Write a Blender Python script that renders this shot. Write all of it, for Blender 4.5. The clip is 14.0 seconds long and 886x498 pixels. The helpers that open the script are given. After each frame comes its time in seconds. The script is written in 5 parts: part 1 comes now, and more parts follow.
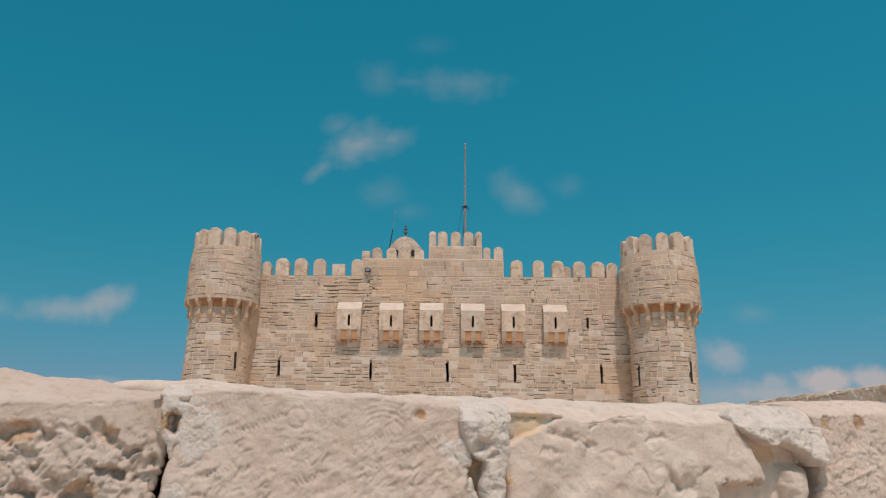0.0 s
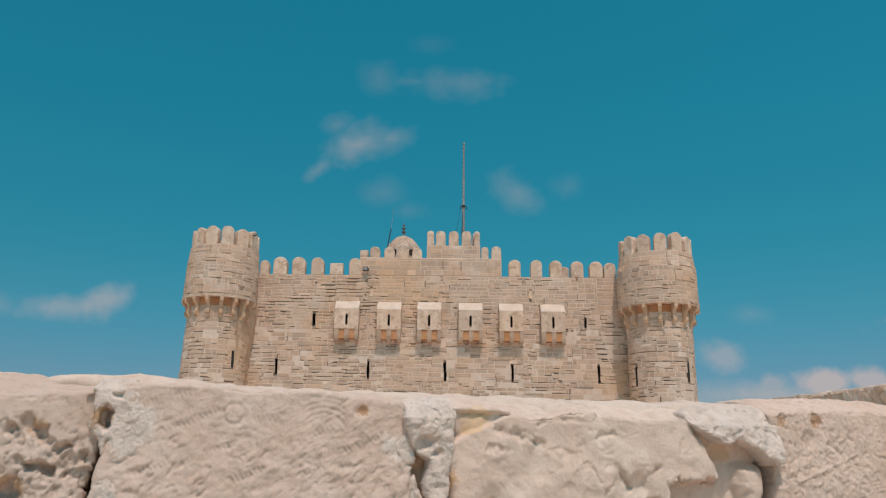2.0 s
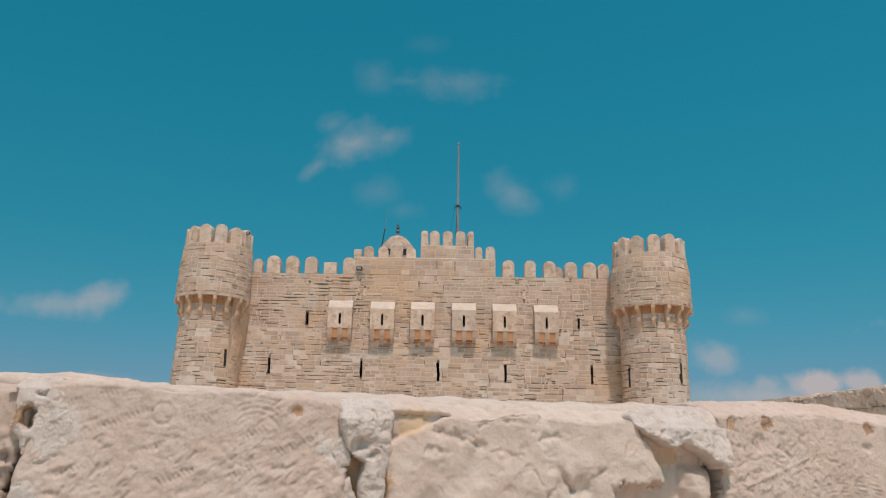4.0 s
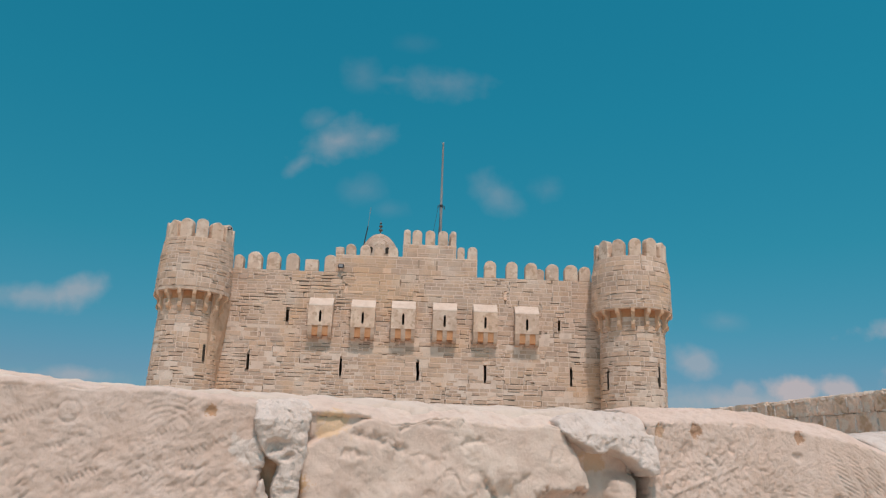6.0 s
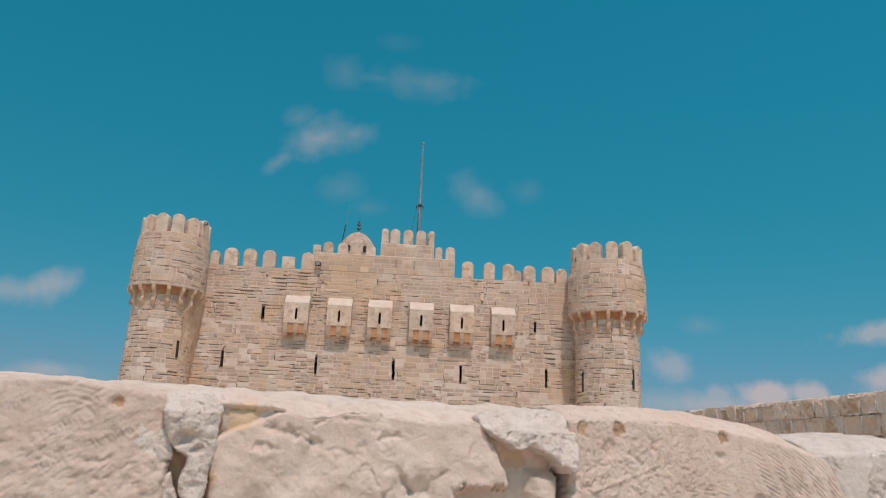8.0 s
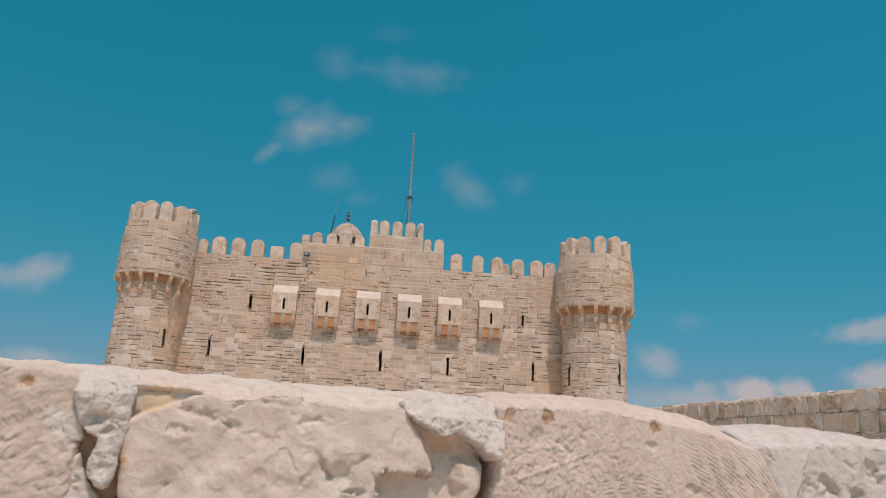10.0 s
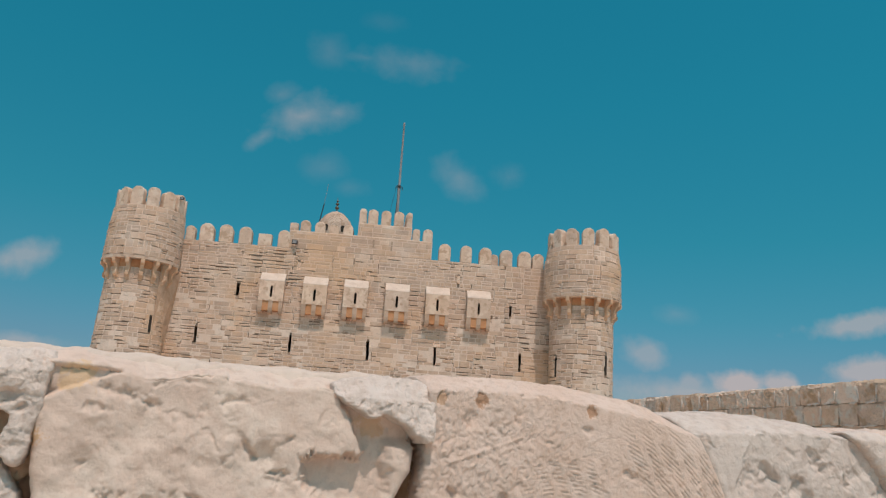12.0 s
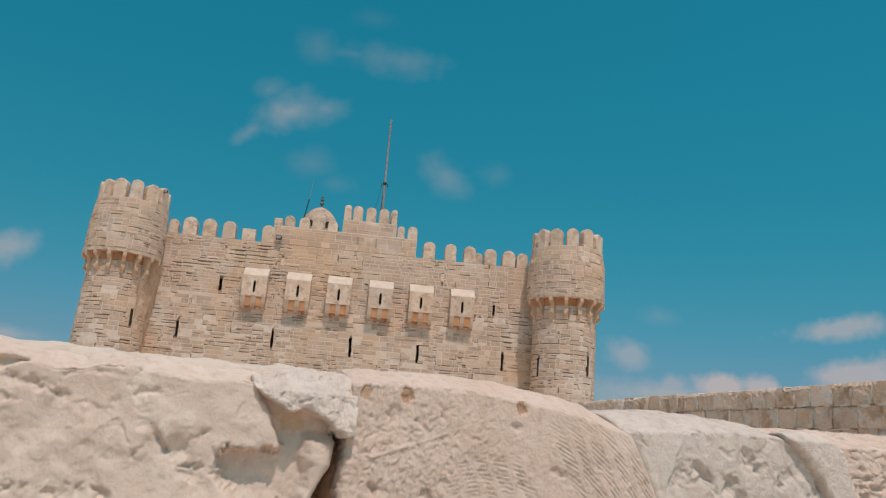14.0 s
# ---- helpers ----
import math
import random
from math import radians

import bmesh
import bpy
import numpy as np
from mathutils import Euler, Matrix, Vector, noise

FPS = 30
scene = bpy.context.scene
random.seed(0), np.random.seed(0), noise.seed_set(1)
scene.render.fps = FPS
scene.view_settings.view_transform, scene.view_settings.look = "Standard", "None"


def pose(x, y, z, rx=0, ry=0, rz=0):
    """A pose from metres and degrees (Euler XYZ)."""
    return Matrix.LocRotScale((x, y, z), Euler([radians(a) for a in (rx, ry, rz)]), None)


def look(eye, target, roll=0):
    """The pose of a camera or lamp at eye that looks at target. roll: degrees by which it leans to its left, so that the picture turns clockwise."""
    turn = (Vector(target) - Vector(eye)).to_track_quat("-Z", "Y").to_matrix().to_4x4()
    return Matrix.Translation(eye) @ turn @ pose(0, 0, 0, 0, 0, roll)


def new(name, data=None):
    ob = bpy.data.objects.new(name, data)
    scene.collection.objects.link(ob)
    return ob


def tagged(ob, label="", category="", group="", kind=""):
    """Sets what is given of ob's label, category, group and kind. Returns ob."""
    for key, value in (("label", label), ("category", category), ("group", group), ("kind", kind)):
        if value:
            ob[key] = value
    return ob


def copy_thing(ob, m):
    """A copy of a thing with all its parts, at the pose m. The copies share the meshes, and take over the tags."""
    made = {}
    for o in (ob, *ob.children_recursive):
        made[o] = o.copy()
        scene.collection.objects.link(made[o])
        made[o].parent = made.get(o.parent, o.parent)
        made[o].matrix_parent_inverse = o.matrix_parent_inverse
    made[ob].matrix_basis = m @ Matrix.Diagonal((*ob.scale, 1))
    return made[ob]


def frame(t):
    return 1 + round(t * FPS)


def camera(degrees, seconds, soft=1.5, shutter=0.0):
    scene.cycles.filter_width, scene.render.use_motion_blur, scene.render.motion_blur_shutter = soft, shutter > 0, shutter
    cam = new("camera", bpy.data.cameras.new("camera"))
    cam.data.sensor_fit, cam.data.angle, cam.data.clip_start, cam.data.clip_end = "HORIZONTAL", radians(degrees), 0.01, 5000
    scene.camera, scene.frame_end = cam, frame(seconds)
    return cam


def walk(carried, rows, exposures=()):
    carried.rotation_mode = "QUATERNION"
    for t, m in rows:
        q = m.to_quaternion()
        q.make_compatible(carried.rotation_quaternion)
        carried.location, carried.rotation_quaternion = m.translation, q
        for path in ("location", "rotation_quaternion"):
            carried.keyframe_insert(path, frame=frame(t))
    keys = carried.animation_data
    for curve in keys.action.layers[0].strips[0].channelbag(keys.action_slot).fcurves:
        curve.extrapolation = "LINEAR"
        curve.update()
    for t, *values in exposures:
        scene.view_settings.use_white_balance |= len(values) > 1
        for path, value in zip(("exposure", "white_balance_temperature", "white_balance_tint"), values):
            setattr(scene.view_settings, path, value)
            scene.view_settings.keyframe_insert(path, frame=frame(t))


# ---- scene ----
cam = camera(58.7, 14.0, soft=1.25)
PATH = [
    (0, (0.035, 0.061, 1.399), (0.028, 1.989, 1.928), 0.5),
    (0.5, (0.054, 0.067, 1.399), (0.047, 1.996, 1.928), 0.6),
    (1, (0.072, 0.073, 1.399), (0.066, 2.002, 1.927), 0.6),
    (1.5, (0.089, 0.078, 1.398), (0.085, 2.007, 1.926), 0.7),
    (2, (0.107, 0.083, 1.397), (0.102, 2.012, 1.925), 0.7),
    (2.5, (0.125, 0.089, 1.397), (0.122, 2.018, 1.925), 0.7),
    (3, (0.143, 0.095, 1.398), (0.141, 2.024, 1.926), 0.8),
    (5.5, (0.237, 0.119, 1.406), (0.273, 2.048, 1.934), 1.6),
    (6, (0.257, 0.123, 1.408), (0.306, 2.051, 1.936), 1.9),
    (6.5, (0.276, 0.126, 1.409), (0.339, 2.054, 1.938), 2.1),
    (7, (0.295, 0.128, 1.409), (0.374, 2.055, 1.938), 2.2),
    (7.5, (0.317, 0.13, 1.407), (0.41, 2.056, 1.937), 2.3),
    (8, (0.335, 0.131, 1.405), (0.437, 2.057, 1.935), 2.5),
    (10.5, (0.443, 0.145, 1.4), (0.577, 2.075, 1.907), 3.4),
    (11, (0.462, 0.148, 1.398), (0.603, 2.079, 1.899), 3.6),
    (11.5, (0.483, 0.152, 1.397), (0.629, 2.085, 1.89), 3.8),
    (12, (0.502, 0.156, 1.397), (0.657, 2.089, 1.887), 3.8),
    (12.5, (0.523, 0.159, 1.397), (0.686, 2.092, 1.884), 3.8),
    (13, (0.544, 0.161, 1.397), (0.717, 2.092, 1.885), 3.9),
    (13.5, (0.565, 0.163, 1.397), (0.746, 2.094, 1.885), 4.1),
    (14, (0.585, 0.166, 1.399), (0.776, 2.096, 1.887), 4.5),
]
walk(cam, [(t, look(e, g, r)) for t, e, g, r in PATH],
     [(0, 0.0, 6500, 10), (3.2, 0.0, 6500, 10), (5.3, 0.05, 6400, 12), (8.2, 0.05, 6400, 12), (10.3, 0.04, 6430, 12), (11.2, 0.0, 6490, 10), (14, 0.0, 6500, 10)])

# ---- light ----
SUN_DIR = Vector((0.17, -0.92, 1.95)).normalized()
sun = new("sun", bpy.data.lights.new("sun", "SUN"))
sun.data.energy = 2.24
sun.data.angle = radians(0.53)
sun.data.color = (1.0, 0.862, 0.785)
sun.matrix_world = look((20, -30, 60), Vector((20, -30, 60)) - SUN_DIR)

world = bpy.data.worlds.new("sky")
scene.world = world
world.use_nodes = True


def build_sky():
    nt = world.node_tree
    nt.nodes.clear()
    N, L = nt.nodes.new, nt.links.new
    out, bg = N("ShaderNodeOutputWorld"), N("ShaderNodeBackground")
    bg.inputs["Strength"].default_value = 0.10
    L(bg.outputs[0], out.inputs[0])
    sky = N("ShaderNodeTexSky")
    sky.sky_type, sky.sun_disc = "NISHITA", False
    sky.sun_elevation = math.asin(SUN_DIR.z)
    sky.sun_rotation = math.atan2(SUN_DIR.x, SUN_DIR.y)
    sky.air_density, sky.dust_density, sky.ozone_density = 1.0, 0.6, 1.0
    tint = N("ShaderNodeMix")
    tint.data_type, tint.blend_type = "RGBA", "MULTIPLY"
    tint.inputs[0].default_value = 1.0
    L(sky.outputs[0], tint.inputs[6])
    tc, sep = N("ShaderNodeTexCoord"), N("ShaderNodeSeparateXYZ")
    L(tc.outputs["Generated"], sep.inputs[0])
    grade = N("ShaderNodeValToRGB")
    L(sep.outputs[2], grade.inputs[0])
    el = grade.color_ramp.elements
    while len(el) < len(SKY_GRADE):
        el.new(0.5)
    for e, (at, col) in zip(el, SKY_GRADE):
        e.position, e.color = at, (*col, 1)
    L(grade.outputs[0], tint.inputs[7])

    def m(op, a, b=None, c=None, clamp=False):
        n = N("ShaderNodeMath")
        n.operation, n.use_clamp = op, clamp
        for s, v in zip(n.inputs, (a, b, c)):
            if v is None:
                continue
            if isinstance(v, (int, float)):
                s.default_value = v
            else:
                L(v, s)
        return n.outputs[0]

    east = N("ShaderNodeVectorMath")
    east.operation = "SCALE"
    L(tint.outputs[2], east.inputs[0]), L(m("MULTIPLY_ADD", sep.outputs[0], 0.07, 1.0), east.inputs[3])
    fwd = m("MAXIMUM", sep.outputs[1], 0.02)
    a, b = m("DIVIDE", sep.outputs[0], fwd), m("DIVIDE", sep.outputs[2], fwd)
    comb = N("ShaderNodeCombineXYZ")
    L(a, comb.inputs[0]), L(b, comb.inputs[1])
    big, fine = N("ShaderNodeTexNoise"), N("ShaderNodeTexNoise")
    for n, sc, det in ((big, 9.0, 5.0), (fine, 34.0, 6.0)):
        L(comb.outputs[0], n.inputs["Vector"])
        n.inputs["Scale"].default_value, n.inputs["Detail"].default_value = sc, det
        n.inputs["Roughness"].default_value = 0.55
    wob = m("ADD", m("MULTIPLY", m("SUBTRACT", big.outputs[0], 0.5), 1.7), m("MULTIPLY", m("SUBTRACT", fine.outputs[0], 0.5), 0.85))
    total = None
    for ca, cb, ra, rb, tilt, dens, firm in CLOUDS:
        c, s = math.cos(radians(tilt)), math.sin(radians(tilt))
        da, db = m("SUBTRACT", a, ca), m("SUBTRACT", b, cb)
        p = m("DIVIDE", m("ADD", m("MULTIPLY", da, c), m("MULTIPLY", db, s)), ra)
        q = m("DIVIDE", m("SUBTRACT", m("MULTIPLY", db, c), m("MULTIPLY", da, s)), rb)
        r = m("SQRT", m("ADD", m("MULTIPLY", p, p), m("MULTIPLY", q, q)))
        k = m("MULTIPLY", m("SUBTRACT", 1.0, m("ADD", r, wob)), firm, clamp=True)
        k = m("MULTIPLY", m("POWER", k, 1.25), dens)
        total = k if total is None else m("MAXIMUM", total, k)
    front = m("GREATER_THAN", sep.outputs[1], 0.02)
    total = m("MULTIPLY", total, front, clamp=True)
    mix = N("ShaderNodeMix")
    mix.data_type = "RGBA"
    L(total, mix.inputs[0]), L(east.outputs[0], mix.inputs[6])
    mix.inputs[7].default_value = CLOUD_COL
    L(mix.outputs[2], bg.inputs[0])


# tint of the sky by height: hazy at the horizon, deep teal above it; overhead, out of view, a bright warm boost added
# to fill the shade
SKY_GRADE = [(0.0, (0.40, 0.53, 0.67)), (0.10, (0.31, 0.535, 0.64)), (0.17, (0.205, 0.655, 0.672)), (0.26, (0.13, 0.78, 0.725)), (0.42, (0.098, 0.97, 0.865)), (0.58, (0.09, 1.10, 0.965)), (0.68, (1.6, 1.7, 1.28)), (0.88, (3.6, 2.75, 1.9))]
CLOUD_COL = (4.95, 4.3, 4.25, 1)
# tangent of azimuth, tangent of height, half width, half height, tilt in degrees, density, firmness of the edge
CLOUDS = [
    (-0.122, 0.420, 0.084, 0.034, 20, 0.45, 0.9), (-0.170, 0.386, 0.046, 0.016, 42, 0.36, 0.8), (-0.153, 0.449, 0.030, 0.020, 20, 0.19, 0.9), (-0.074, 0.430, 0.042, 0.026, 10, 0.30, 0.9),
    (0.010, 0.515, 0.088, 0.030, -3, 0.25, 0.75), (-0.094, 0.524, 0.036, 0.032, -30, 0.10, 1.0), (-0.045, 0.516, 0.05, 0.012, 0, 0.14, 0.8),
    (0.098, 0.352, 0.052, 0.030, -32, 0.30, 0.75), (0.162, 0.362, 0.036, 0.028, 0, 0.12, 1.0), (-0.025, 0.573, 0.040, 0.018, 0, 0.035, 1.0), (-0.088, 0.350, 0.040, 0.028, 0, 0.10, 1.0), (-0.05, 0.326, 0.03, 0.016, 0, 0.07, 1.0),
    (-0.50, 0.190, 0.090, 0.022, 3, 0.36, 1.1), (-0.442, 0.200, 0.046, 0.026, 18, 0.46, 1.2), (-0.585, 0.192, 0.06, 0.024, 0, 0.26, 1.0), (-0.43, 0.092, 0.090, 0.016, 0, 0.42, 1.3),
    (0.356, 0.135, 0.040, 0.026, 0, 0.42, 1.6), (0.474, 0.104, 0.044, 0.025, 0, 0.85, 1.9), (0.542, 0.104, 0.034, 0.025, 0, 0.75, 1.9), (0.415, 0.100, 0.030, 0.020, 0, 0.45, 1.5),
    (0.650, 0.198, 0.100, 0.022, 11, 0.55, 1.5), (0.69, 0.135, 0.110, 0.034, 7, 0.7, 1.7), (0.42, 0.088, 0.19, 0.028, 0, 0.55, 1.2), (0.394, 0.192, 0.035, 0.018, 0, 0.12, 1.0),
    (0.85, 0.17, 0.12, 0.04, 5, 0.6, 1.5), (-0.8, 0.2, 0.12, 0.04, 5, 0.6, 1.5),
]
build_sky()


# ---- materials ----
def ramp_mix(nt, fac, c1, c2):
    n = nt.nodes.new("ShaderNodeMix")
    n.data_type = "RGBA"
    nt.links.new(fac, n.inputs[0])
    for i, c in ((6, c1), (7, c2)):
        if isinstance(c, tuple):
            n.inputs[i].default_value = (*c, 1)
        else:
            nt.links.new(c, n.inputs[i])
    return n.outputs[2]


def mineral(name, base, dark, light, patch=1.0, grain=30.0, bump=0.3, rough=0.9, pick="", depth=0.01, stains_and_bounce=(), tones=None, washes=()):
    """A stony surface: mottled at the size of patch metres, grain of so many lumps a metre, and a tone for each piece.
    """
    mat = bpy.data.materials.new(name)
    mat.use_nodes = True
    nt = mat.node_tree
    N, L = nt.nodes.new, nt.links.new
    bsdf = nt.nodes["Principled BSDF"]
    bsdf.inputs["Roughness"].default_value = rough
    bsdf.inputs["Specular IOR Level"].default_value = 0.2
    geo = N("ShaderNodeNewGeometry")

    def noise_tex(scale, detail, ro=0.6):
        n = N("ShaderNodeTexNoise")
        L(geo.outputs["Position"], n.inputs["Vector"])
        n.inputs["Scale"].default_value, n.inputs["Detail"].default_value, n.inputs["Roughness"].default_value = scale, detail, ro
        return n.outputs[0]

    def span(v, lo, hi):
        n = N("ShaderNodeMapRange")
        L(v, n.inputs[0])
        n.inputs[1].default_value, n.inputs[2].default_value = lo, hi
        return n.outputs[0]

    col = ramp_mix(nt, span(noise_tex(1.0 / patch, 4), 0.35, 0.65), base, light)
    col = ramp_mix(nt, span(noise_tex(grain * 0.22, 5), 0.48, 0.75), col, dark)
    for size, lo, hi, tone in washes:
        col = ramp_mix(nt, span(noise_tex(1.0 / size, 3, 0.5), lo, hi), col, tone)
    if pick:
        src = geo.outputs["Random Per Island"] if pick == "island" else N("ShaderNodeObjectInfo").outputs["Random"]
        ramp = N("ShaderNodeValToRGB")
        L(src, ramp.inputs[0])
        el = ramp.color_ramp.elements
        tones = tones or TONES
        while len(el) < len(tones):
            el.new(0.5)
        for i, c in enumerate(tones):
            el[i].position = i / (len(tones) - 1)
            el[i].color = (*c, 1)
        n = N("ShaderNodeMix")
        n.data_type, n.blend_type = "RGBA", "MULTIPLY"
        n.inputs[0].default_value = 1.0
        L(col, n.inputs[6]), L(ramp.outputs[0], n.inputs[7])
        col = n.outputs[2]
    # spots of real stain, and of bounced light put into pits' colour
    for place, radius, tone in stains_and_bounce:
        d = N("ShaderNodeVectorMath")
        d.operation = "DISTANCE"
        L(geo.outputs["Position"], d.inputs[0])
        d.inputs[1].default_value = place
        s = N("ShaderNodeMath")
        s.operation = "MULTIPLY_ADD"
        L(noise_tex(1.2 / radius, 5), s.inputs[0])
        s.inputs[1].default_value = radius * 2.4
        L(d.outputs["Value"], s.inputs[2])
        col = ramp_mix(nt, span(s.outputs[0], radius * 2.15, radius * 1.9), col, tone)
    fine = noise_tex(grain, 6, 0.65)
    spots = span(noise_tex(grain * 1.7, 3), 0.60, 0.72)
    col = ramp_mix(nt, spots, col, tuple(c * (0.72 if grain < 100 else 0.88) for c in base))
    L(col, bsdf.inputs["Base Color"])
    b = N("ShaderNodeBump")
    b.inputs["Strength"].default_value, b.inputs["Distance"].default_value = bump, depth
    L(fine, b.inputs["Height"])
    L(b.outputs[0], bsdf.inputs["Normal"])
    return mat


def plain(name, colour, rough=0.6, metal=0.0, grain=20.0):
    mat = bpy.data.materials.new(name)
    mat.use_nodes = True
    nt = mat.node_tree
    bsdf = nt.nodes["Principled BSDF"]
    bsdf.inputs["Roughness"].default_value, bsdf.inputs["Metallic"].default_value = rough, metal
    n = nt.nodes.new("ShaderNodeTexNoise")
    n.inputs["Scale"].default_value = grain
    nt.links.new(ramp_mix(nt, n.outputs[0], tuple(c * 0.75 for c in colour), tuple(min(1, c * 1.2) for c in colour)), bsdf.inputs["Base Color"])
    return mat


TONES = [(1.002, 0.976, 0.941), (0.882, 0.867, 0.853), (1.057, 1.007, 0.947), (0.961, 0.922, 0.872), (1.166, 1.166, 1.166), (0.810, 0.800, 0.791), (1.042, 0.976, 0.901),
         (0.930, 0.910, 0.890), (1.016, 0.951, 0.867), (0.875, 0.836, 0.793), (1.114, 1.093, 1.073), (0.849, 0.844, 0.849), (0.991, 0.922, 0.842)]
SOFT_TONES = [(1.0, 0.99, 0.98), (0.92, 0.90, 0.88), (1.05, 1.02, 0.98), (0.96, 0.92, 0.87), (1.09, 1.08, 1.07), (1.03, 0.97, 0.90)]
# broad stains of a wall mended in many campaigns: warm ochre here, chalky grey there
WASHES = ((3.2, 0.52, 0.66, (0.64, 0.445, 0.31)), (2.4, 0.55, 0.68, (0.66, 0.54, 0.45)))
ASHLAR = ((0.57, 0.418, 0.322), (0.44, 0.32, 0.243), (0.63, 0.475, 0.375), 1.6, 9, 0.5)
M_ASHLAR = mineral("limestone_ashlar", *ASHLAR, pick="island", depth=0.04, washes=WASHES)
M_ASHLAR_OB = mineral("limestone_ashlar_single", *ASHLAR, pick="object", depth=0.04, washes=WASHES)
M_MORTAR = mineral("lime_mortar", (0.685, 0.535, 0.432), (0.58, 0.45, 0.36), (0.73, 0.60, 0.505), 1.2, 8, 0.4, depth=0.03, washes=((3.2, 0.50, 0.64, (0.68, 0.495, 0.36)),))
M_JOINT = mineral("eroded_joint", (0.335, 0.24, 0.178), (0.23, 0.16, 0.115), (0.40, 0.30, 0.225), 0.8, 10, 0.5, depth=0.03)
M_DRESSED = mineral("dressed_limestone", (0.62, 0.468, 0.366), (0.49, 0.36, 0.275), (0.68, 0.535, 0.435), 0.8, 9, 0.4, depth=0.02, pick="object", tones=SOFT_TONES,
                    washes=((0.55, 0.53, 0.60, (0.70, 0.575, 0.475)), (0.35, 0.56, 0.64, (0.50, 0.36, 0.27))))
M_PALE = mineral("pale_capstone", (0.66, 0.525, 0.43), (0.58, 0.45, 0.36), (0.70, 0.58, 0.49), 1.0, 8, 0.3, depth=0.02)
# own colour on the box panels; on tower bands, bounced light put into colour
M_WARM = mineral("ochre_limestone_and_bounce", (0.52, 0.25, 0.12), (0.42, 0.185, 0.08), (0.58, 0.32, 0.175), 0.8, 8, 0.3, depth=0.02)
M_STAINED = mineral("stained_limestone", (0.50, 0.355, 0.265), (0.41, 0.28, 0.20), (0.56, 0.42, 0.325), 0.8, 8, 0.3, depth=0.02)
M_CORBEL = mineral("ochre_corbel_stone", (0.60, 0.40, 0.27), (0.47, 0.29, 0.185), (0.65, 0.475, 0.35), 0.7, 9, 0.4, depth=0.02, pick="object", tones=SOFT_TONES)
# near-black colour for the shade inside slits and windows
M_DARK = mineral("painted_hollow_shade", (0.05, 0.04, 0.03), (0.03, 0.025, 0.02), (0.06, 0.05, 0.04), 0.8, 8, 0.3)
# brown in the pits: partly ochre stone, partly bounced light put into colour
M_PITTED = mineral("pitted_limestone_block", (0.554, 0.426, 0.348), (0.470, 0.348, 0.274), (0.598, 0.480, 0.407), 0.09, 260, 0.4, depth=0.0025,
                   stains_and_bounce=(((-0.465, 1.01, 1.433), 0.020, (0.50, 0.33, 0.215)), ((-0.372, 1.03, 1.436), 0.014, (0.48, 0.33, 0.225)), ((-0.393, 1.026, 1.364), 0.020, (0.50, 0.35, 0.24))))
M_BLOCK = mineral("rough_limestone_block", (0.665, 0.505, 0.412), (0.575, 0.425, 0.335), (0.70, 0.56, 0.475), 0.09, 260, 0.8, depth=0.0025,
                  stains_and_bounce=(((0.833, 1.330, 1.464), 0.012, (0.47, 0.29, 0.19)), ((0.662, 1.285, 1.466), 0.013, (0.47, 0.29, 0.19)), ((0.602, 1.270, 1.464), 0.012, (0.50, 0.33, 0.22))))
LIME = (0.68, 0.59, 0.525)
OCHRE = (0.62, 0.40, 0.24)
# LIME spots are smears; the brown one paints the small pit's warm shade
M_TOOLED = mineral("tooled_limestone_block", (0.61, 0.468, 0.385), (0.525, 0.39, 0.312), (0.65, 0.52, 0.443), 0.09, 260, 0.5, depth=0.0025,
                   stains_and_bounce=(((-0.262, 1.04, 1.438), 0.038, LIME), ((0.05, 1.12, 1.42), 0.022, LIME), ((0.003, 1.122, 1.464), 0.008, (0.50, 0.30, 0.18))))
M_CREAM = mineral("cream_limestone_block", (0.66, 0.512, 0.424), (0.57, 0.428, 0.346), (0.69, 0.57, 0.48), 0.10, 220, 0.55, depth=0.0025,
                  stains_and_bounce=(((0.150, 1.165, 1.449), 0.025, (0.67, 0.48, 0.315)), ((0.122, 1.150, 1.378), 0.016, OCHRE), ((0.508, 1.268, 1.420), 0.022, (0.60, 0.43, 0.30))))
M_CAP = mineral("pale_capping_mortar", (0.62, 0.505, 0.42), (0.53, 0.42, 0.345), (0.67, 0.565, 0.48), 0.07, 240, 0.3, depth=0.002)
# brown spots put the mortar holes' shade and bounce into the colour
M_LIME = mineral("white_lime_mortar", (0.69, 0.58, 0.505), (0.58, 0.47, 0.40), (0.73, 0.63, 0.56), 0.05, 260, 0.8, depth=0.004,
                 stains_and_bounce=(((-0.304, 1.045, 1.447), 0.017, (0.44, 0.28, 0.165)), ((0.520, 1.242, 1.425), 0.014, (0.56, 0.32, 0.17)), ((-0.275, 1.042, 1.472), 0.007, (0.55, 0.38, 0.25))))
M_WHITE = mineral("pale_limestone_block", (0.595, 0.499, 0.437), (0.499, 0.403, 0.341), (0.653, 0.571, 0.509), 0.08, 240, 0.65, depth=0.0025)
M_FARWALL = mineral("weathered_wall_stone", (0.82, 0.60, 0.46), (0.68, 0.475, 0.35), (0.85, 0.66, 0.54), 0.35, 22, 1.0, pick="object", depth=0.05, washes=((0.16, 0.54, 0.62, (0.80, 0.69, 0.60)), (0.30, 0.55, 0.65, (0.60, 0.40, 0.27))))
M_RUST_BOUNCE = mineral("rust_and_bounce_stone", (0.52, 0.34, 0.22), (0.42, 0.26, 0.16), (0.58, 0.41, 0.29), 0.05, 220, 0.5, depth=0.003)
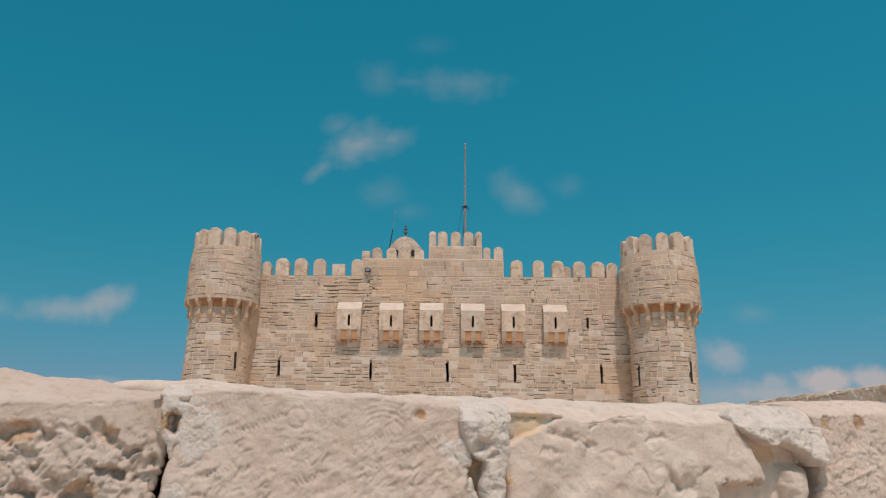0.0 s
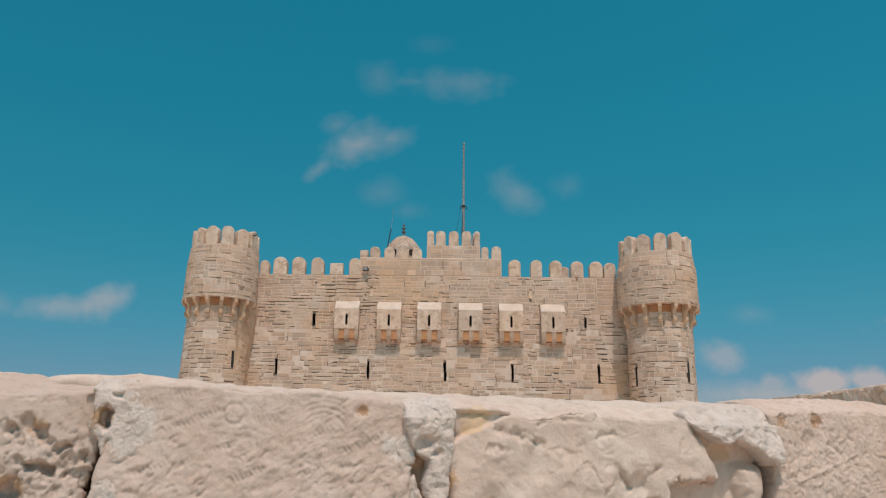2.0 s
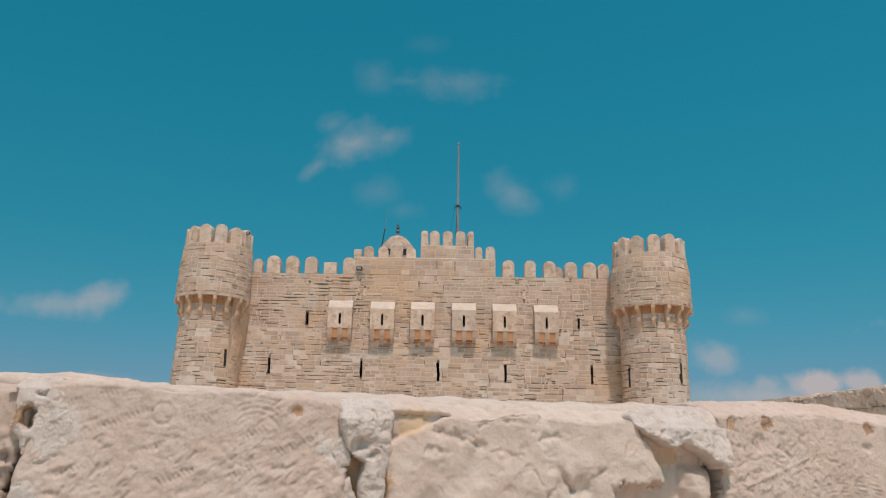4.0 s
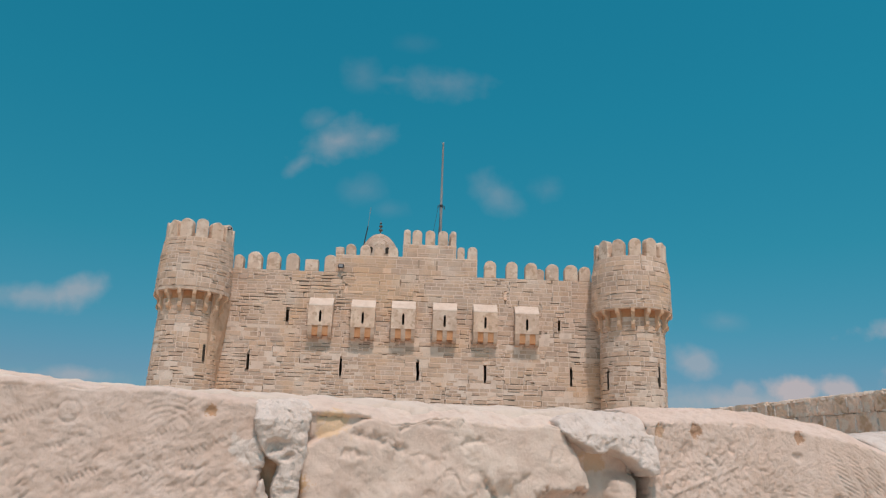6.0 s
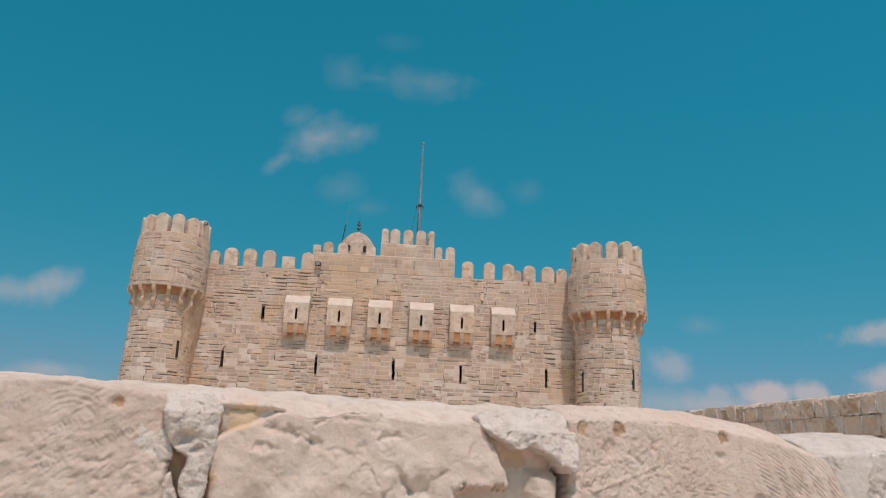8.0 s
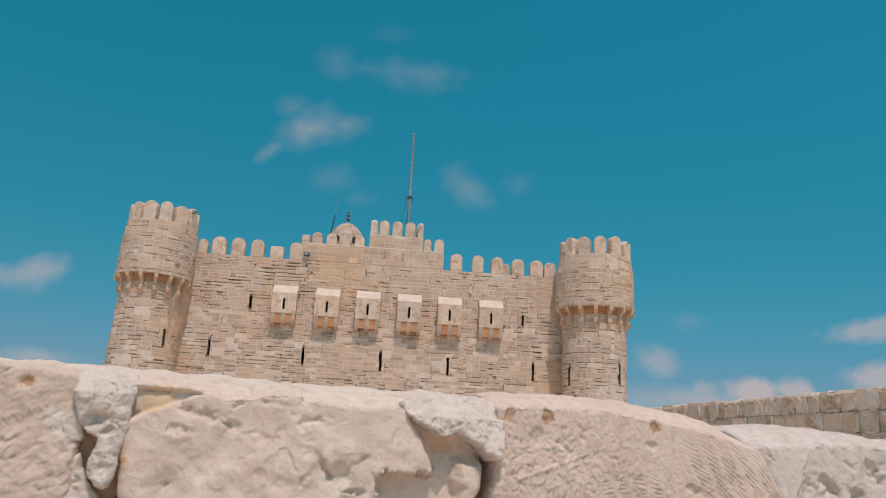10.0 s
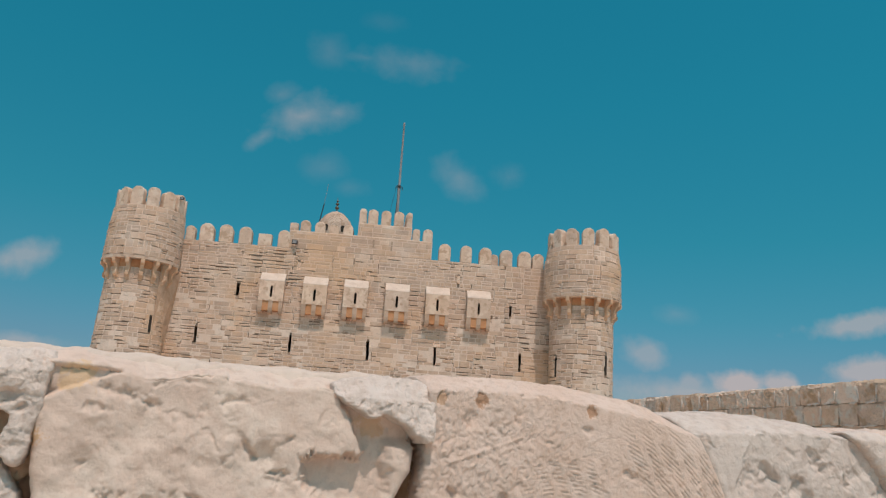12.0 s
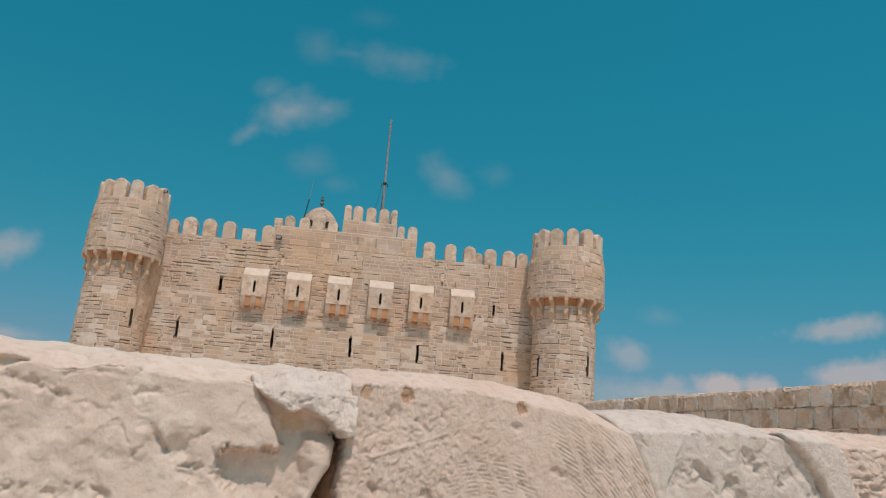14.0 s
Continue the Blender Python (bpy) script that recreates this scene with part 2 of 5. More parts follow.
M_GROUND = mineral("sandy_ground", (0.64, 0.52, 0.42), (0.54, 0.43, 0.34), (0.70, 0.58, 0.48), 3.0, 5, 0.5, depth=0.05)
M_IRON = plain("dark_iron", (0.07, 0.06, 0.06), 0.5, 0.6)
M_POLE = plain("weathered_steel_pole", (0.30, 0.29, 0.29), 0.55, 0.2)
M_BRASS = plain("tarnished_brass", (0.13, 0.105, 0.08), 0.45, 0.7)


# ---- mesh helpers ----
def mesh_of(name, verts, faces, mat, smooth=False):
    me = bpy.data.meshes.new(name)
    me.from_pydata(verts, [], faces)
    me.validate()
    me.materials.append(mat)
    if smooth:
        me.polygons.foreach_set("use_smooth", [True] * len(me.polygons))
    me.update()
    return me


def child(name, me, parent, m=None, label=""):
    ob = new(name, me)
    ob.parent = parent
    if m is not None:
        ob.matrix_basis = m
    if label:
        ob["label"] = label
    return ob


def thing(name, label, category, at=(0, 0, 0), group="", kind=""):
    ob = new(name)
    ob.location = at
    return tagged(ob, label, category, group, kind)


def prism(outline, y0, y1, cham=0.0):
    """Verts and faces of an outline in x, z pushed from y0 (front) to y1, its front edge chamfered."""
    n = len(outline)
    cx = sum(p[0] for p in outline) / n
    cz = sum(p[1] for p in outline) / n
    rings = []
    if cham:
        inner = [(x + (cham if x < cx else -cham), z + (cham if z < cz else -cham)) for x, z in outline]
        rings.append([(x, y0, z) for x, z in inner])
        rings.append([(x, y0 + cham, z) for x, z in outline])
    else:
        rings.append([(x, y0, z) for x, z in outline])
    rings.append([(x, y1, z) for x, z in outline])
    verts = [v for r in rings for v in r]
    faces = [tuple(range(n))]
    for k in range(len(rings) - 1):
        for i in range(n):
            j = (i + 1) % n
            faces.append((k * n + j, k * n + i, (k + 1) * n + i, (k + 1) * n + j))
    faces.append(tuple(reversed(range((len(rings) - 1) * n, len(rings) * n))))
    return verts, faces


def box_vf(x0, x1, y0, y1, z0, z1, cham=0.0):
    return prism([(x0, z0), (x1, z0), (x1, z1), (x0, z1)], y0, y1, cham)


def join_vf(parts):
    verts, faces = [], []
    for v, f in parts:
        o = len(verts)
        verts += v
        faces += [tuple(i + o for i in q) for q in f]
    return verts, faces


def lathe(profile, segs=32, cx=0.0, cy=0.0):
    """Turned shape from (radius, z) pairs."""
    verts, faces = [], []
    for r, z in profile:
        for i in range(segs):
            a = 2 * math.pi * i / segs
            verts.append((cx + r * math.cos(a), cy + r * math.sin(a), z))
    for k in range(len(profile) - 1):
        for i in range(segs):
            j = (i + 1) % segs
            faces.append((k * segs + i, k * segs + j, (k + 1) * segs + j, (k + 1) * segs + i))
    faces.append(tuple(reversed(range(segs))))
    faces.append(tuple(range((len(profile) - 1) * segs, len(profile) * segs)))
    return verts, faces


def tube(p, q, r, segs=8):
    p, q = Vector(p), Vector(q)
    d = (q - p).normalized()
    s = d.orthogonal().normalized()
    t = d.cross(s)
    verts = [tuple(c + r * (math.cos(2 * math.pi * i / segs) * s + math.sin(2 * math.pi * i / segs) * t)) for c in (p, q) for i in range(segs)]
    faces = [(i, (i + 1) % segs, segs + (i + 1) % segs, segs + i) for i in range(segs)]
    faces += [tuple(reversed(range(segs))), tuple(range(segs, 2 * segs))]
    return verts, faces


def holed_wall(x0, x1, z0, z1, y0, y1, holes):
    """A wall from y0 to y1 with openings (hx0, hx1, hz0, hz1) that go through it."""
    xs = sorted({x0, x1, *[h[0] for h in holes], *[h[1] for h in holes]})
    zs = sorted({z0, z1, *[h[2] for h in holes], *[h[3] for h in holes]})
    nx, nz = len(xs), len(zs)
    verts = [(x, y, z) for y in (y0, y1) for z in zs for x in xs]

    def vid(i, k, b):
        return b * nx * nz + k * nx + i

    solid = {}
    for i in range(nx - 1):
        for k in range(nz - 1):
            mx, mz = (xs[i] + xs[i + 1]) / 2, (zs[k] + zs[k + 1]) / 2
            solid[i, k] = not any(h[0] < mx < h[1] and h[2] < mz < h[3] for h in holes)
    faces = []
    for (i, k), s in solid.items():
        if not s:
            continue
        faces.append((vid(i, k, 0), vid(i + 1, k, 0), vid(i + 1, k + 1, 0), vid(i, k + 1, 0)))
        faces.append((vid(i, k, 1), vid(i, k + 1, 1), vid(i + 1, k + 1, 1), vid(i + 1, k, 1)))
        for di, dk, p, q in ((-1, 0, (i, k), (i, k + 1)), (1, 0, (i + 1, k + 1), (i + 1, k)), (0, -1, (i + 1, k), (i, k)), (0, 1, (i, k + 1), (i + 1, k + 1))):
            if not solid.get((i + di, k + dk), False):
                faces.append((vid(*p, 0), vid(*q, 0), vid(*q, 1), vid(*p, 1)))
    return verts, faces


def coursed(rng, x0, x1, z0, z1, hmin, hmax, lmin, lmax, holes=(), gap=0.022):
    """Stones of a wall face in uneven courses, clear of the openings: (x0, x1, z0, z1)."""
    out, z = [], z0
    while z < z1 - 0.05:
        h = min(rng.uniform(hmin, hmax), z1 - z)
        if z1 - z - h < hmin * 0.6:
            h = z1 - z
        x = x0 - rng.uniform(0, lmax * 0.5)
        while x < x1:
            l = rng.uniform(lmin, lmax) * (1.5 if rng.random() < 0.12 else 1.0)
            a, b = max(x, x0), min(x + l, x1)
            x += l
            split = rng.random() < 0.16 and h > 0.24
            for c, d in (((z, z + h * 0.5), (z + h * 0.5, z + h)) if split else ((z, z + h),)):
                pieces = [(a, b)]
                for hx0, hx1, hz0, hz1 in holes:
                    if d <= hz0 + 0.01 or c >= hz1 - 0.01:
                        continue
                    nxt = []
                    for p, q in pieces:
                        if q <= hx0 or p >= hx1:
                            nxt.append((p, q))
                        else:
                            nxt += [(p, hx0 + gap / 2 - 0.004)] if p < hx0 else []
                            nxt += [(hx1 - gap / 2 + 0.004, q)] if q > hx1 else []
                    pieces = nxt
                out += [(p + gap / 2, q - gap / 2, c + gap / 2, d - gap / 2) for p, q in pieces if q - p > 0.09]
        z += h
    return out


def patched(rng, x0, x1, z0, z1, holes=(), gap=0.03):
    """Like coursed, but the courses change height from patch to patch, as in a wall mended many times."""
    out, z = [], z0
    while z < z1 - 0.05:
        band = min(rng.uniform(0.75, 1.25), z1 - z)
        if z1 - z - band < 0.4:
            band = z1 - z
        x = x0
        while x < x1 - 0.01:
            w = min(rng.uniform(1.0, 3.4), x1 - x)
            if x1 - x - w < 0.8:
                w = x1 - x
            n = max(1, round(band / rng.choice((0.2, 0.23, 0.26, 0.3, 0.34))))
            cuts = [z + band * i / n + (rng.uniform(-0.03, 0.03) if 0 < i < n else 0) for i in range(n + 1)]
            lmax = rng.uniform(0.55, 1.25)
            for a, b in zip(cuts, cuts[1:]):
                out += coursed(rng, x + rng.uniform(-0.02, 0.02) * (x > x0), x + w, a, b, b - a, b - a, 0.22, lmax, holes, gap)
            x += w
        z += band
    return out


# ---- ground ----
def build_ground():
    rng = random.Random(5)
    n, verts, faces = 60, [], []
    for j in range(n + 1):
        for i in range(n + 1):
            u, v = i / n * 2 - 1, j / n * 2 - 1
            x, y = 2500 * u ** 5 + 60 * u, 2500 * v ** 5 + 70 * v + 25
            verts.append((x, y, 0.08 * noise.noise((x * 0.2, y * 0.2, 0.0)) - 0.1))
    for j in range(n):
        for i in range(n):
            a = j * (n + 1) + i
            faces.append((a, a + 1, a + n + 2, a + n + 1))
    ob = new("ground", mesh_of("ground", verts, faces, M_GROUND, True))
    tagged(ob, "dry sandy ground reaching to the horizon", "ground", kind="structure")


build_ground()

# ---- castle ----
CASTLE_Y = 46.0
castle = thing("castle", "square sandstone-coloured limestone fort with round corner towers and battlements", "castle", (0, CASTLE_Y, 0))
SLITS = [(-7.6, 9.2, 9.93), (8.44, 9.26, 9.87), (-9.61, 6.33, 7.25), (-4.27, 6.18, 7.16), (0.19, 6.06, 7.14), (4.1, 6.06, 7.07), (9.12, 6.04, 7.05)]


def broken_slit(rng, x, a, b):
    """An upright slit whose edges have crumbled: short lengths, each a little wider or shifted."""
    cuts = [a, *sorted(a + (b - a) * (i + rng.uniform(-0.3, 0.3)) / 5 for i in range(1, 5)), b]
    return [(x - 0.085 - rng.uniform(0, 0.05) ** 1.2, x + 0.085 + rng.uniform(0, 0.05) ** 1.2, p, q) for p, q in zip(cuts, cuts[1:])]


SLIT_RNG = random.Random(31)
HOLES = [h for slit in SLITS for h in broken_slit(SLIT_RNG, *slit)]
WALL_TOP = 12.3
front_wall = child("front_wall", mesh_of("front_wall", *holed_wall(-13.0, 12.5, 0.0, WALL_TOP, 0.06, 1.2, HOLES), M_JOINT), castle)
side = [box_vf(-13.0, -11.8, 1.2, 28, 0, WALL_TOP), box_vf(11.3, 12.5, 1.2, 28, 0, WALL_TOP), box_vf(-11.8, 11.3, 26.8, 28, 0, WALL_TOP)]
for s in side:
    child("side_wall", mesh_of("side_wall", *s, M_MORTAR), castle)
child("roof", mesh_of("roof", *box_vf(-11.8, 11.3, 1.2, 26.8, 11.2, 11.5), M_DRESSED), castle)


def round_merlon(w, h, d, cham=0.03, segs=8, arch=0.85):
    """An upright stone with a rounded head, its foot at z = 0, front at y = 0."""
    r = w / 2
    s = r * arch
    pts = [(-r, 0), (r, 0), (r, h - s)]
    pts += [(r * math.cos(math.pi * i / segs), h - s + s * math.sin(math.pi * i / segs)) for i in range(1, segs)]
    pts.append((-r, h - s))
    return prism(pts, 0, d, cham)


MERLONS = [(-10.98, -10.45, 0.85), (-10.19, -9.37, 1.07), (-9.06, -8.28, 1.08), (-7.91, -7.16, 1.05), (-6.78, -6.0, 0.72), (-5.63, -4.93, 1.04),
           (3.95, 4.66, 1.05), (5.27, 5.95, 1.05), (6.42, 7.14, 1.03), (7.68, 8.43, 1.0), (8.8, 9.58, 1.0), (9.68, 10.36, 0.92)]
for a, b, h in MERLONS:
    child("merlon", mesh_of("merlon", *round_merlon(b - a, h + 0.02, 0.5, arch=0.08 if h < 0.8 else 0.85), M_DRESSED), front_wall, pose((a + b) / 2, -0.005, WALL_TOP - 0.02))
child("merlon", mesh_of("merlon", *round_merlon(0.55, 0.85, 0.5), M_DRESSED), front_wall, pose(7.4, 0.7, WALL_TOP - 0.02))

# raised parapet in the middle, in two tiers
attic = child("raised_parapet", mesh_of("raised_parapet", *box_vf(-5.0, 3.52, 0.03, 0.9, WALL_TOP, 13.4, 0.02), M_MORTAR), castle)
tier = child("upper_parapet", mesh_of("upper_parapet", *box_vf(-0.99, 2.24, 0.12, 3.2, 13.4, 14.22, 0.02), M_MORTAR), castle)
for a, b, z, t in ((-5.02, -4.53, 13.4, 13.87), (-4.41, -3.82, 13.4, 14.09), (-3.55, -2.94, 13.4, 14.06), (-2.74, -2.13, 13.4, 13.96), (-1.86, -1.28, 13.4, 14.03), (2.3, 2.74, 13.4, 14.14), (2.93, 3.51, 13.4, 14.19)):
    child("merlon", mesh_of("merlon", *round_merlon(b - a, t - z + 0.02, 0.5, arch=0.15 if a < -5 else 0.85), M_DRESSED), attic, pose((a + b) / 2, 0.06, z - 0.02))
for k, (a, b) in enumerate(((-0.98, -0.56), (-0.45, 0.14), (0.34, 0.93), (1.12, 1.71), (1.87, 2.22))):
    child("merlon", mesh_of("merlon", *round_merlon(b - a, 0.95, 0.45), M_DRESSED), tier, pose((a + b) / 2, 0.13, 14.2))
for y in (0.8, 1.6, 2.4):
    for x, r in ((-0.97, -90), (2.22, 90)):
        child("merlon", mesh_of("merlon", *round_merlon(0.58, 0.95, 0.4), M_DRESSED), tier, pose(x, y, 14.2, 0, 0, r))


for x, za, zb in ((0.0, 12.75, 13.22), (1.09, 12.62, 12.92), (1.09, 12.98, 13.2)):
    child("open_joint", mesh_of("open_joint", *box_vf(x - 0.05, x + 0.05, 0.008, 0.2, za, zb, 0.004), M_JOINT), attic, None, "dark washed-out upright joint")
child("lintel", mesh_of("lintel", *box_vf(3.93, 4.38, -0.02, 0.3, 7.08, 7.3, 0.01), M_FARWALL), front_wall, None, "dark weathered lintel stone over a slit")


for x, z in ((5.22, 11.2), (-4.25, 11.22)):
    child("drain_stone", mesh_of("drain_stone", *box_vf(x - 0.1, x + 0.1, -0.03, 0.3, z - 0.24, z + 0.24, 0.01), M_FARWALL), front_wall, None, "narrow grey upright stone set in the wall")


# projecting boxes with a slit, on two brackets
def side_prism(prof, x0, x1):
    """A profile in y, z pushed from x0 to x1."""
    n = len(prof)
    verts = [(x, y, z) for x in (x0, x1) for y, z in prof]
    return verts, [tuple(range(n)), tuple(reversed(range(n, 2 * n)))] + [((i + 1) % n, i, n + i, n + (i + 1) % n) for i in range(n)]


def build_box():
    w, d, foot = 0.70, 0.50, 8.97
    root = new("projecting_box")
    root.parent = castle
    slit = [(-0.07, 0.07, 9.24, 9.80), (-0.045, 0.045, 9.18, 9.24), (-0.045, 0.045, 9.80, 9.87)]
    child("box_front", mesh_of("box_front", *holed_wall(-w, w, foot, 10.14, -d, -d + 0.14, slit), M_DRESSED), root)
    for s in (-1, 1):
        a, b = sorted((s * w, s * (w - 0.16)))
        child("box_side", mesh_of("box_side", *box_vf(a, b, -d + 0.14, 0.0, foot, 10.14), M_DRESSED), root)
    # backing plate whose black colour gives the slit its shade
    child("box_inside", mesh_of("box_inside", *box_vf(-w + 0.16, w - 0.16, -0.12, 0.0, foot + 0.12, 10.12), M_DARK), root, None, "near-black plate behind the slit, painted as its inner shade")
    child("sloped_cap", mesh_of("sloped_cap", *side_prism([(0.0, 10.142), (-d - 0.004, 10.142), (-d - 0.004, 10.17), (-d + 0.06, 10.27), (0.0, 10.70)], -w - 0.004, w + 0.004), M_PALE), root, None, "pale weathered stone cap")
    # three stained corbels under the front, with ochre panels between them
    prof = [(0.0, foot - 0.002), (-d + 0.01, foot - 0.002), (-d + 0.03, 8.58), (-d + 0.08, 8.40), (-d + 0.15, 8.29), (0.0, 8.26)]
    for a, b in ((-w + 0.005, -0.44), (-0.10, 0.15), (0.49, w - 0.005)):
        child("corbel", mesh_of("corbel", *side_prism(prof, a, b), M_STAINED), root, None, "weather-stained stone corbel")
    for a, b in ((-0.438, -0.102), (0.152, 0.488)):
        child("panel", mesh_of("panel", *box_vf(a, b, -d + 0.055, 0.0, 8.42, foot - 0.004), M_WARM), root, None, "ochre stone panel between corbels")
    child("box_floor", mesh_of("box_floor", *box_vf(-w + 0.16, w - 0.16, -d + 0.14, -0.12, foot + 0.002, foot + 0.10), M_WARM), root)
    return root


BOX_X = [-5.595, -3.125, -0.77, 1.65, 4.035, 6.48]
first = build_box()
first.matrix_basis = pose(BOX_X[0], 0, 0)
for x, dz in zip(BOX_X[1:], (-0.03, -0.02, -0.03, -0.04, -0.06)):
    copy_thing(first, pose(x, 0, dz))


# corner towers
def arc_stone(a0, a1, z0, z1, r, proud, n=2, back=0.07):
    """A stone on a round tower between two angles; r gives the tower's radius at a height."""
    verts, c = [], min(0.012, proud * 0.8 + 0.002)
    for out, ins in ((proud, c), (proud - c, 0.0), (-back, 0.0)):
        for z in (z0 + ins, z1 - ins):
            rr = r(z) + out
            for i in range(n + 1):
                a = a0 + (a1 - a0) * i / n
                a += ins / rr * (1 if i == 0 else -1 if i == n else 0)
                verts.append((rr * math.sin(a), -rr * math.cos(a), z))
    m = n + 1
    faces = [(i, i + 1, m + i + 1, m + i) for i in range(n)]
    for k in (0, 1):
        o, p = k * 2 * m, (k + 1) * 2 * m
        for i in range(n):
            faces += [(o + i + 1, o + i, p + i, p + i + 1), (o + m + i, o + m + i + 1, p + m + i + 1, p + m + i)]
        faces += [(o, o + m, p + m, p), (o + n + m, o + n, p + n, p + n + m)]
    return verts, faces


def worn(rng, x0, x1, z0, z1, gap, share):
    """How a stone sits: its outline, how far it stands out, and the pointing round it, left out where the joint below has washed out."""
    h = gap / 2 + 0.001
    if rng.random() < share:
        s = rng.uniform(0.006, 0.026)
        a = x0 - h + (x1 - x0) * (0 if rng.random() < 0.35 else rng.uniform(0, 0.6))
        b = x1 + h - (x1 - x0) * (0 if rng.random() < 0.35 else rng.uniform(0, 0.35))
        top = z1 - (rng.uniform(0.006, 0.02) if rng.random() < 0.3 else 0)
        cells = [(a, b, z0 + s, z1 + h if top == z1 else top)]
        if a > x0:
            cells.append((x0 - h, a, z0 - h, z1 + h))
        if b < x1:
            cells.append((b, x1 + h, z0 - h, z1 + h))
        return (x0, x1, z0 + s, top), rng.uniform(0.004, 0.03), cells
    p = rng.uniform(0.02, 0.045) if rng.random() < 0.08 else rng.uniform(0.003, 0.012)
    return (x0, x1, z0, z1), p, [(x0 - h, x1 + h, z0 - h, z1 + h)]


def build_tower(cx, cy, shaft, ring, ring_z, slits, seed, turn, merlon_turn, band, shift=0.0, batter=0.0, neck=0.22, lean=0.0):
    rng = random.Random(seed)
    root = new("corner_tower")
    root.parent = castle
    root.matrix_basis = pose(cx, cy, 0)
    crown, z1 = ring - neck, ring_z + 2.4
    prof = [(ring, ring_z - 0.04), (ring, ring_z + 0.3), (ring - 0.03, z1 - 0.3), (crown + 0.05, z1 + 0.15), (crown, z1 + 0.62)]

    def drum_r(z):
        return float(np.interp(z, [p[1] for p in prof], [p[0] for p in prof]))

    def leaning(z):
        return lean * (z - ring_z) / 3.0

    def shaft_r(z):
        return shaft + batter * max(0.0, ring_z - 1.2 - z)

    child("shaft", mesh_of("shaft", *lathe([(shaft_r(0) - 0.05, 0), (shaft - 0.05, ring_z - 1.2), (shaft - 0.05, ring_z)], 64, shift), M_JOINT, True), root)
    verts, faces = lathe([(shaft - 0.07, ring_z - 0.04), (ring, ring_z - 0.04), (ring + 0.02, ring_z - 0.03), (ring + 0.02, ring_z - 0.02 + band), (ring - 0.05, ring_z - 0.01 + band)] + [(r - 0.05, z) for r, z in prof[2:]] + [(crown - 0.42, z1 + 0.62), (crown - 0.42, z1)], 64)
    body = child("upper_drum", mesh_of("upper_drum", [(x + leaning(z), y, z) for x, y, z in verts], faces, M_DRESSED), root)
    # orange bounce under the overhang, put into this band's colour
    child("corbel_band", mesh_of("corbel_band", *lathe([(shaft - 0.06, ring_z - 0.47), (shaft + 0.012, ring_z - 0.47), (shaft + 0.012, ring_z - 0.05), (shaft - 0.06, ring_z - 0.05)], 64, shift), M_WARM, False), root, None, "stone between the corbels, coloured for orange bounced light")
    for k in range(16):
        a = radians(turn + 360 / 16 * k)
        cp = [(0.0, 0.12), (0.06, 0.16), (0.10, 0.30), (0.20, 0.38), (0.24, 0.42), (0.24, 0.58), (0.19, 0.66), (0.20, 0.84), (0.26, 0.98), (0.41, 1.05), (0.44, 1.1), (0.44, 1.3), (0.0, 1.3)]
        s = (ring - shaft + 0.05) / 0.44
        n = len(cp)
        verts = [(x, -(shaft - 0.02) - y * s, ring_z - 1.34 + z) for x in (-0.10, 0.10) for y, z in cp]
        faces = [tuple(reversed(range(n))), tuple(range(n, 2 * n))] + [(i, (i + 1) % n, n + (i + 1) % n, n + i) for i in range(n)]
        child("corbel", mesh_of("corbel", verts, faces, M_CORBEL), root, pose(0, 0, 0, 0, 0, math.degrees(a)))
    for k in range(13):
        a = merlon_turn + 360 / 13 * k
        v, f = round_merlon(0.70 + 0.03 * math.sin(k * 2.1 + seed), 1.1 + 0.05 * math.sin(k * 3.7 + seed), 0.42)
        v = [(x, y - crown + 0.03 + 0.10 * x * x, z) for x, y, z in v]
        child("merlon", mesh_of("merlon", v, f, M_DRESSED), body, pose(lean, 0, z1 + 0.58, 0, 0, a))
    stones, pointing = [], []

    def slid(vf, low):
        return [(x + (shift if low else leaning(z)), y, z) for x, y, z in vf[0]], vf[1]

    lim, gap = 2.0, 0.048
    for low, rad, r, za, zb in ((True, shaft_r, shaft, 3.0, ring_z - 0.48), (False, drum_r, ring, ring_z + band, z1 + 0.61)):
        holes = [(a * r - 0.11, a * r + 0.11, p, q) for a, p, q in slits] if low else []
        for stone in patched(rng, -lim * r, lim * r, za, zb, holes, gap):
            if low and rng.random() < 0.12:
                pointing.append(slid(arc_stone((stone[0] - 0.025) / r, (stone[1] + 0.025) / r, stone[2] - 0.025, stone[3] + 0.025, rad, 0.004), low))
                continue
            (x0, x1, p, q), out, fill = worn(rng, *stone, gap, 0.44 if low else 0.26)
            stones.append(slid(arc_stone(x0 / r, x1 / r, p, q, rad, out), low))
            pointing += [slid(arc_stone(c[0] / r, c[1] / r, c[2], c[3], rad, 0.0), low) for c in fill]
    st = child("stonework", mesh_of("stonework", *join_vf(stones), M_ASHLAR), root)
    st["kind"] = "stuff"
    st = child("pointing", mesh_of("pointing", *join_vf(pointing), M_MORTAR), root)
    st["kind"] = "stuff"
    if shift:
        plan = [(1.42, -0.98), (ring - 0.02, -cy + 0.05), (1.2, -cy + 0.05)]
        foot = [(1.42, -0.98), (1.52, -cy + 0.05), (1.2, -cy + 0.05)]
        verts = [(x, y, 4.4) for x, y in foot] + [(x, y, ring_z - 0.05) for x, y in plan]
        child("fillet", mesh_of("fillet", verts, [(0, 1, 4, 3), (1, 2, 5, 4), (2, 0, 3, 5), (2, 1, 0), (3, 4, 5)], M_CORBEL), root, None, "smooth ochre stone fillet where tower meets wall")
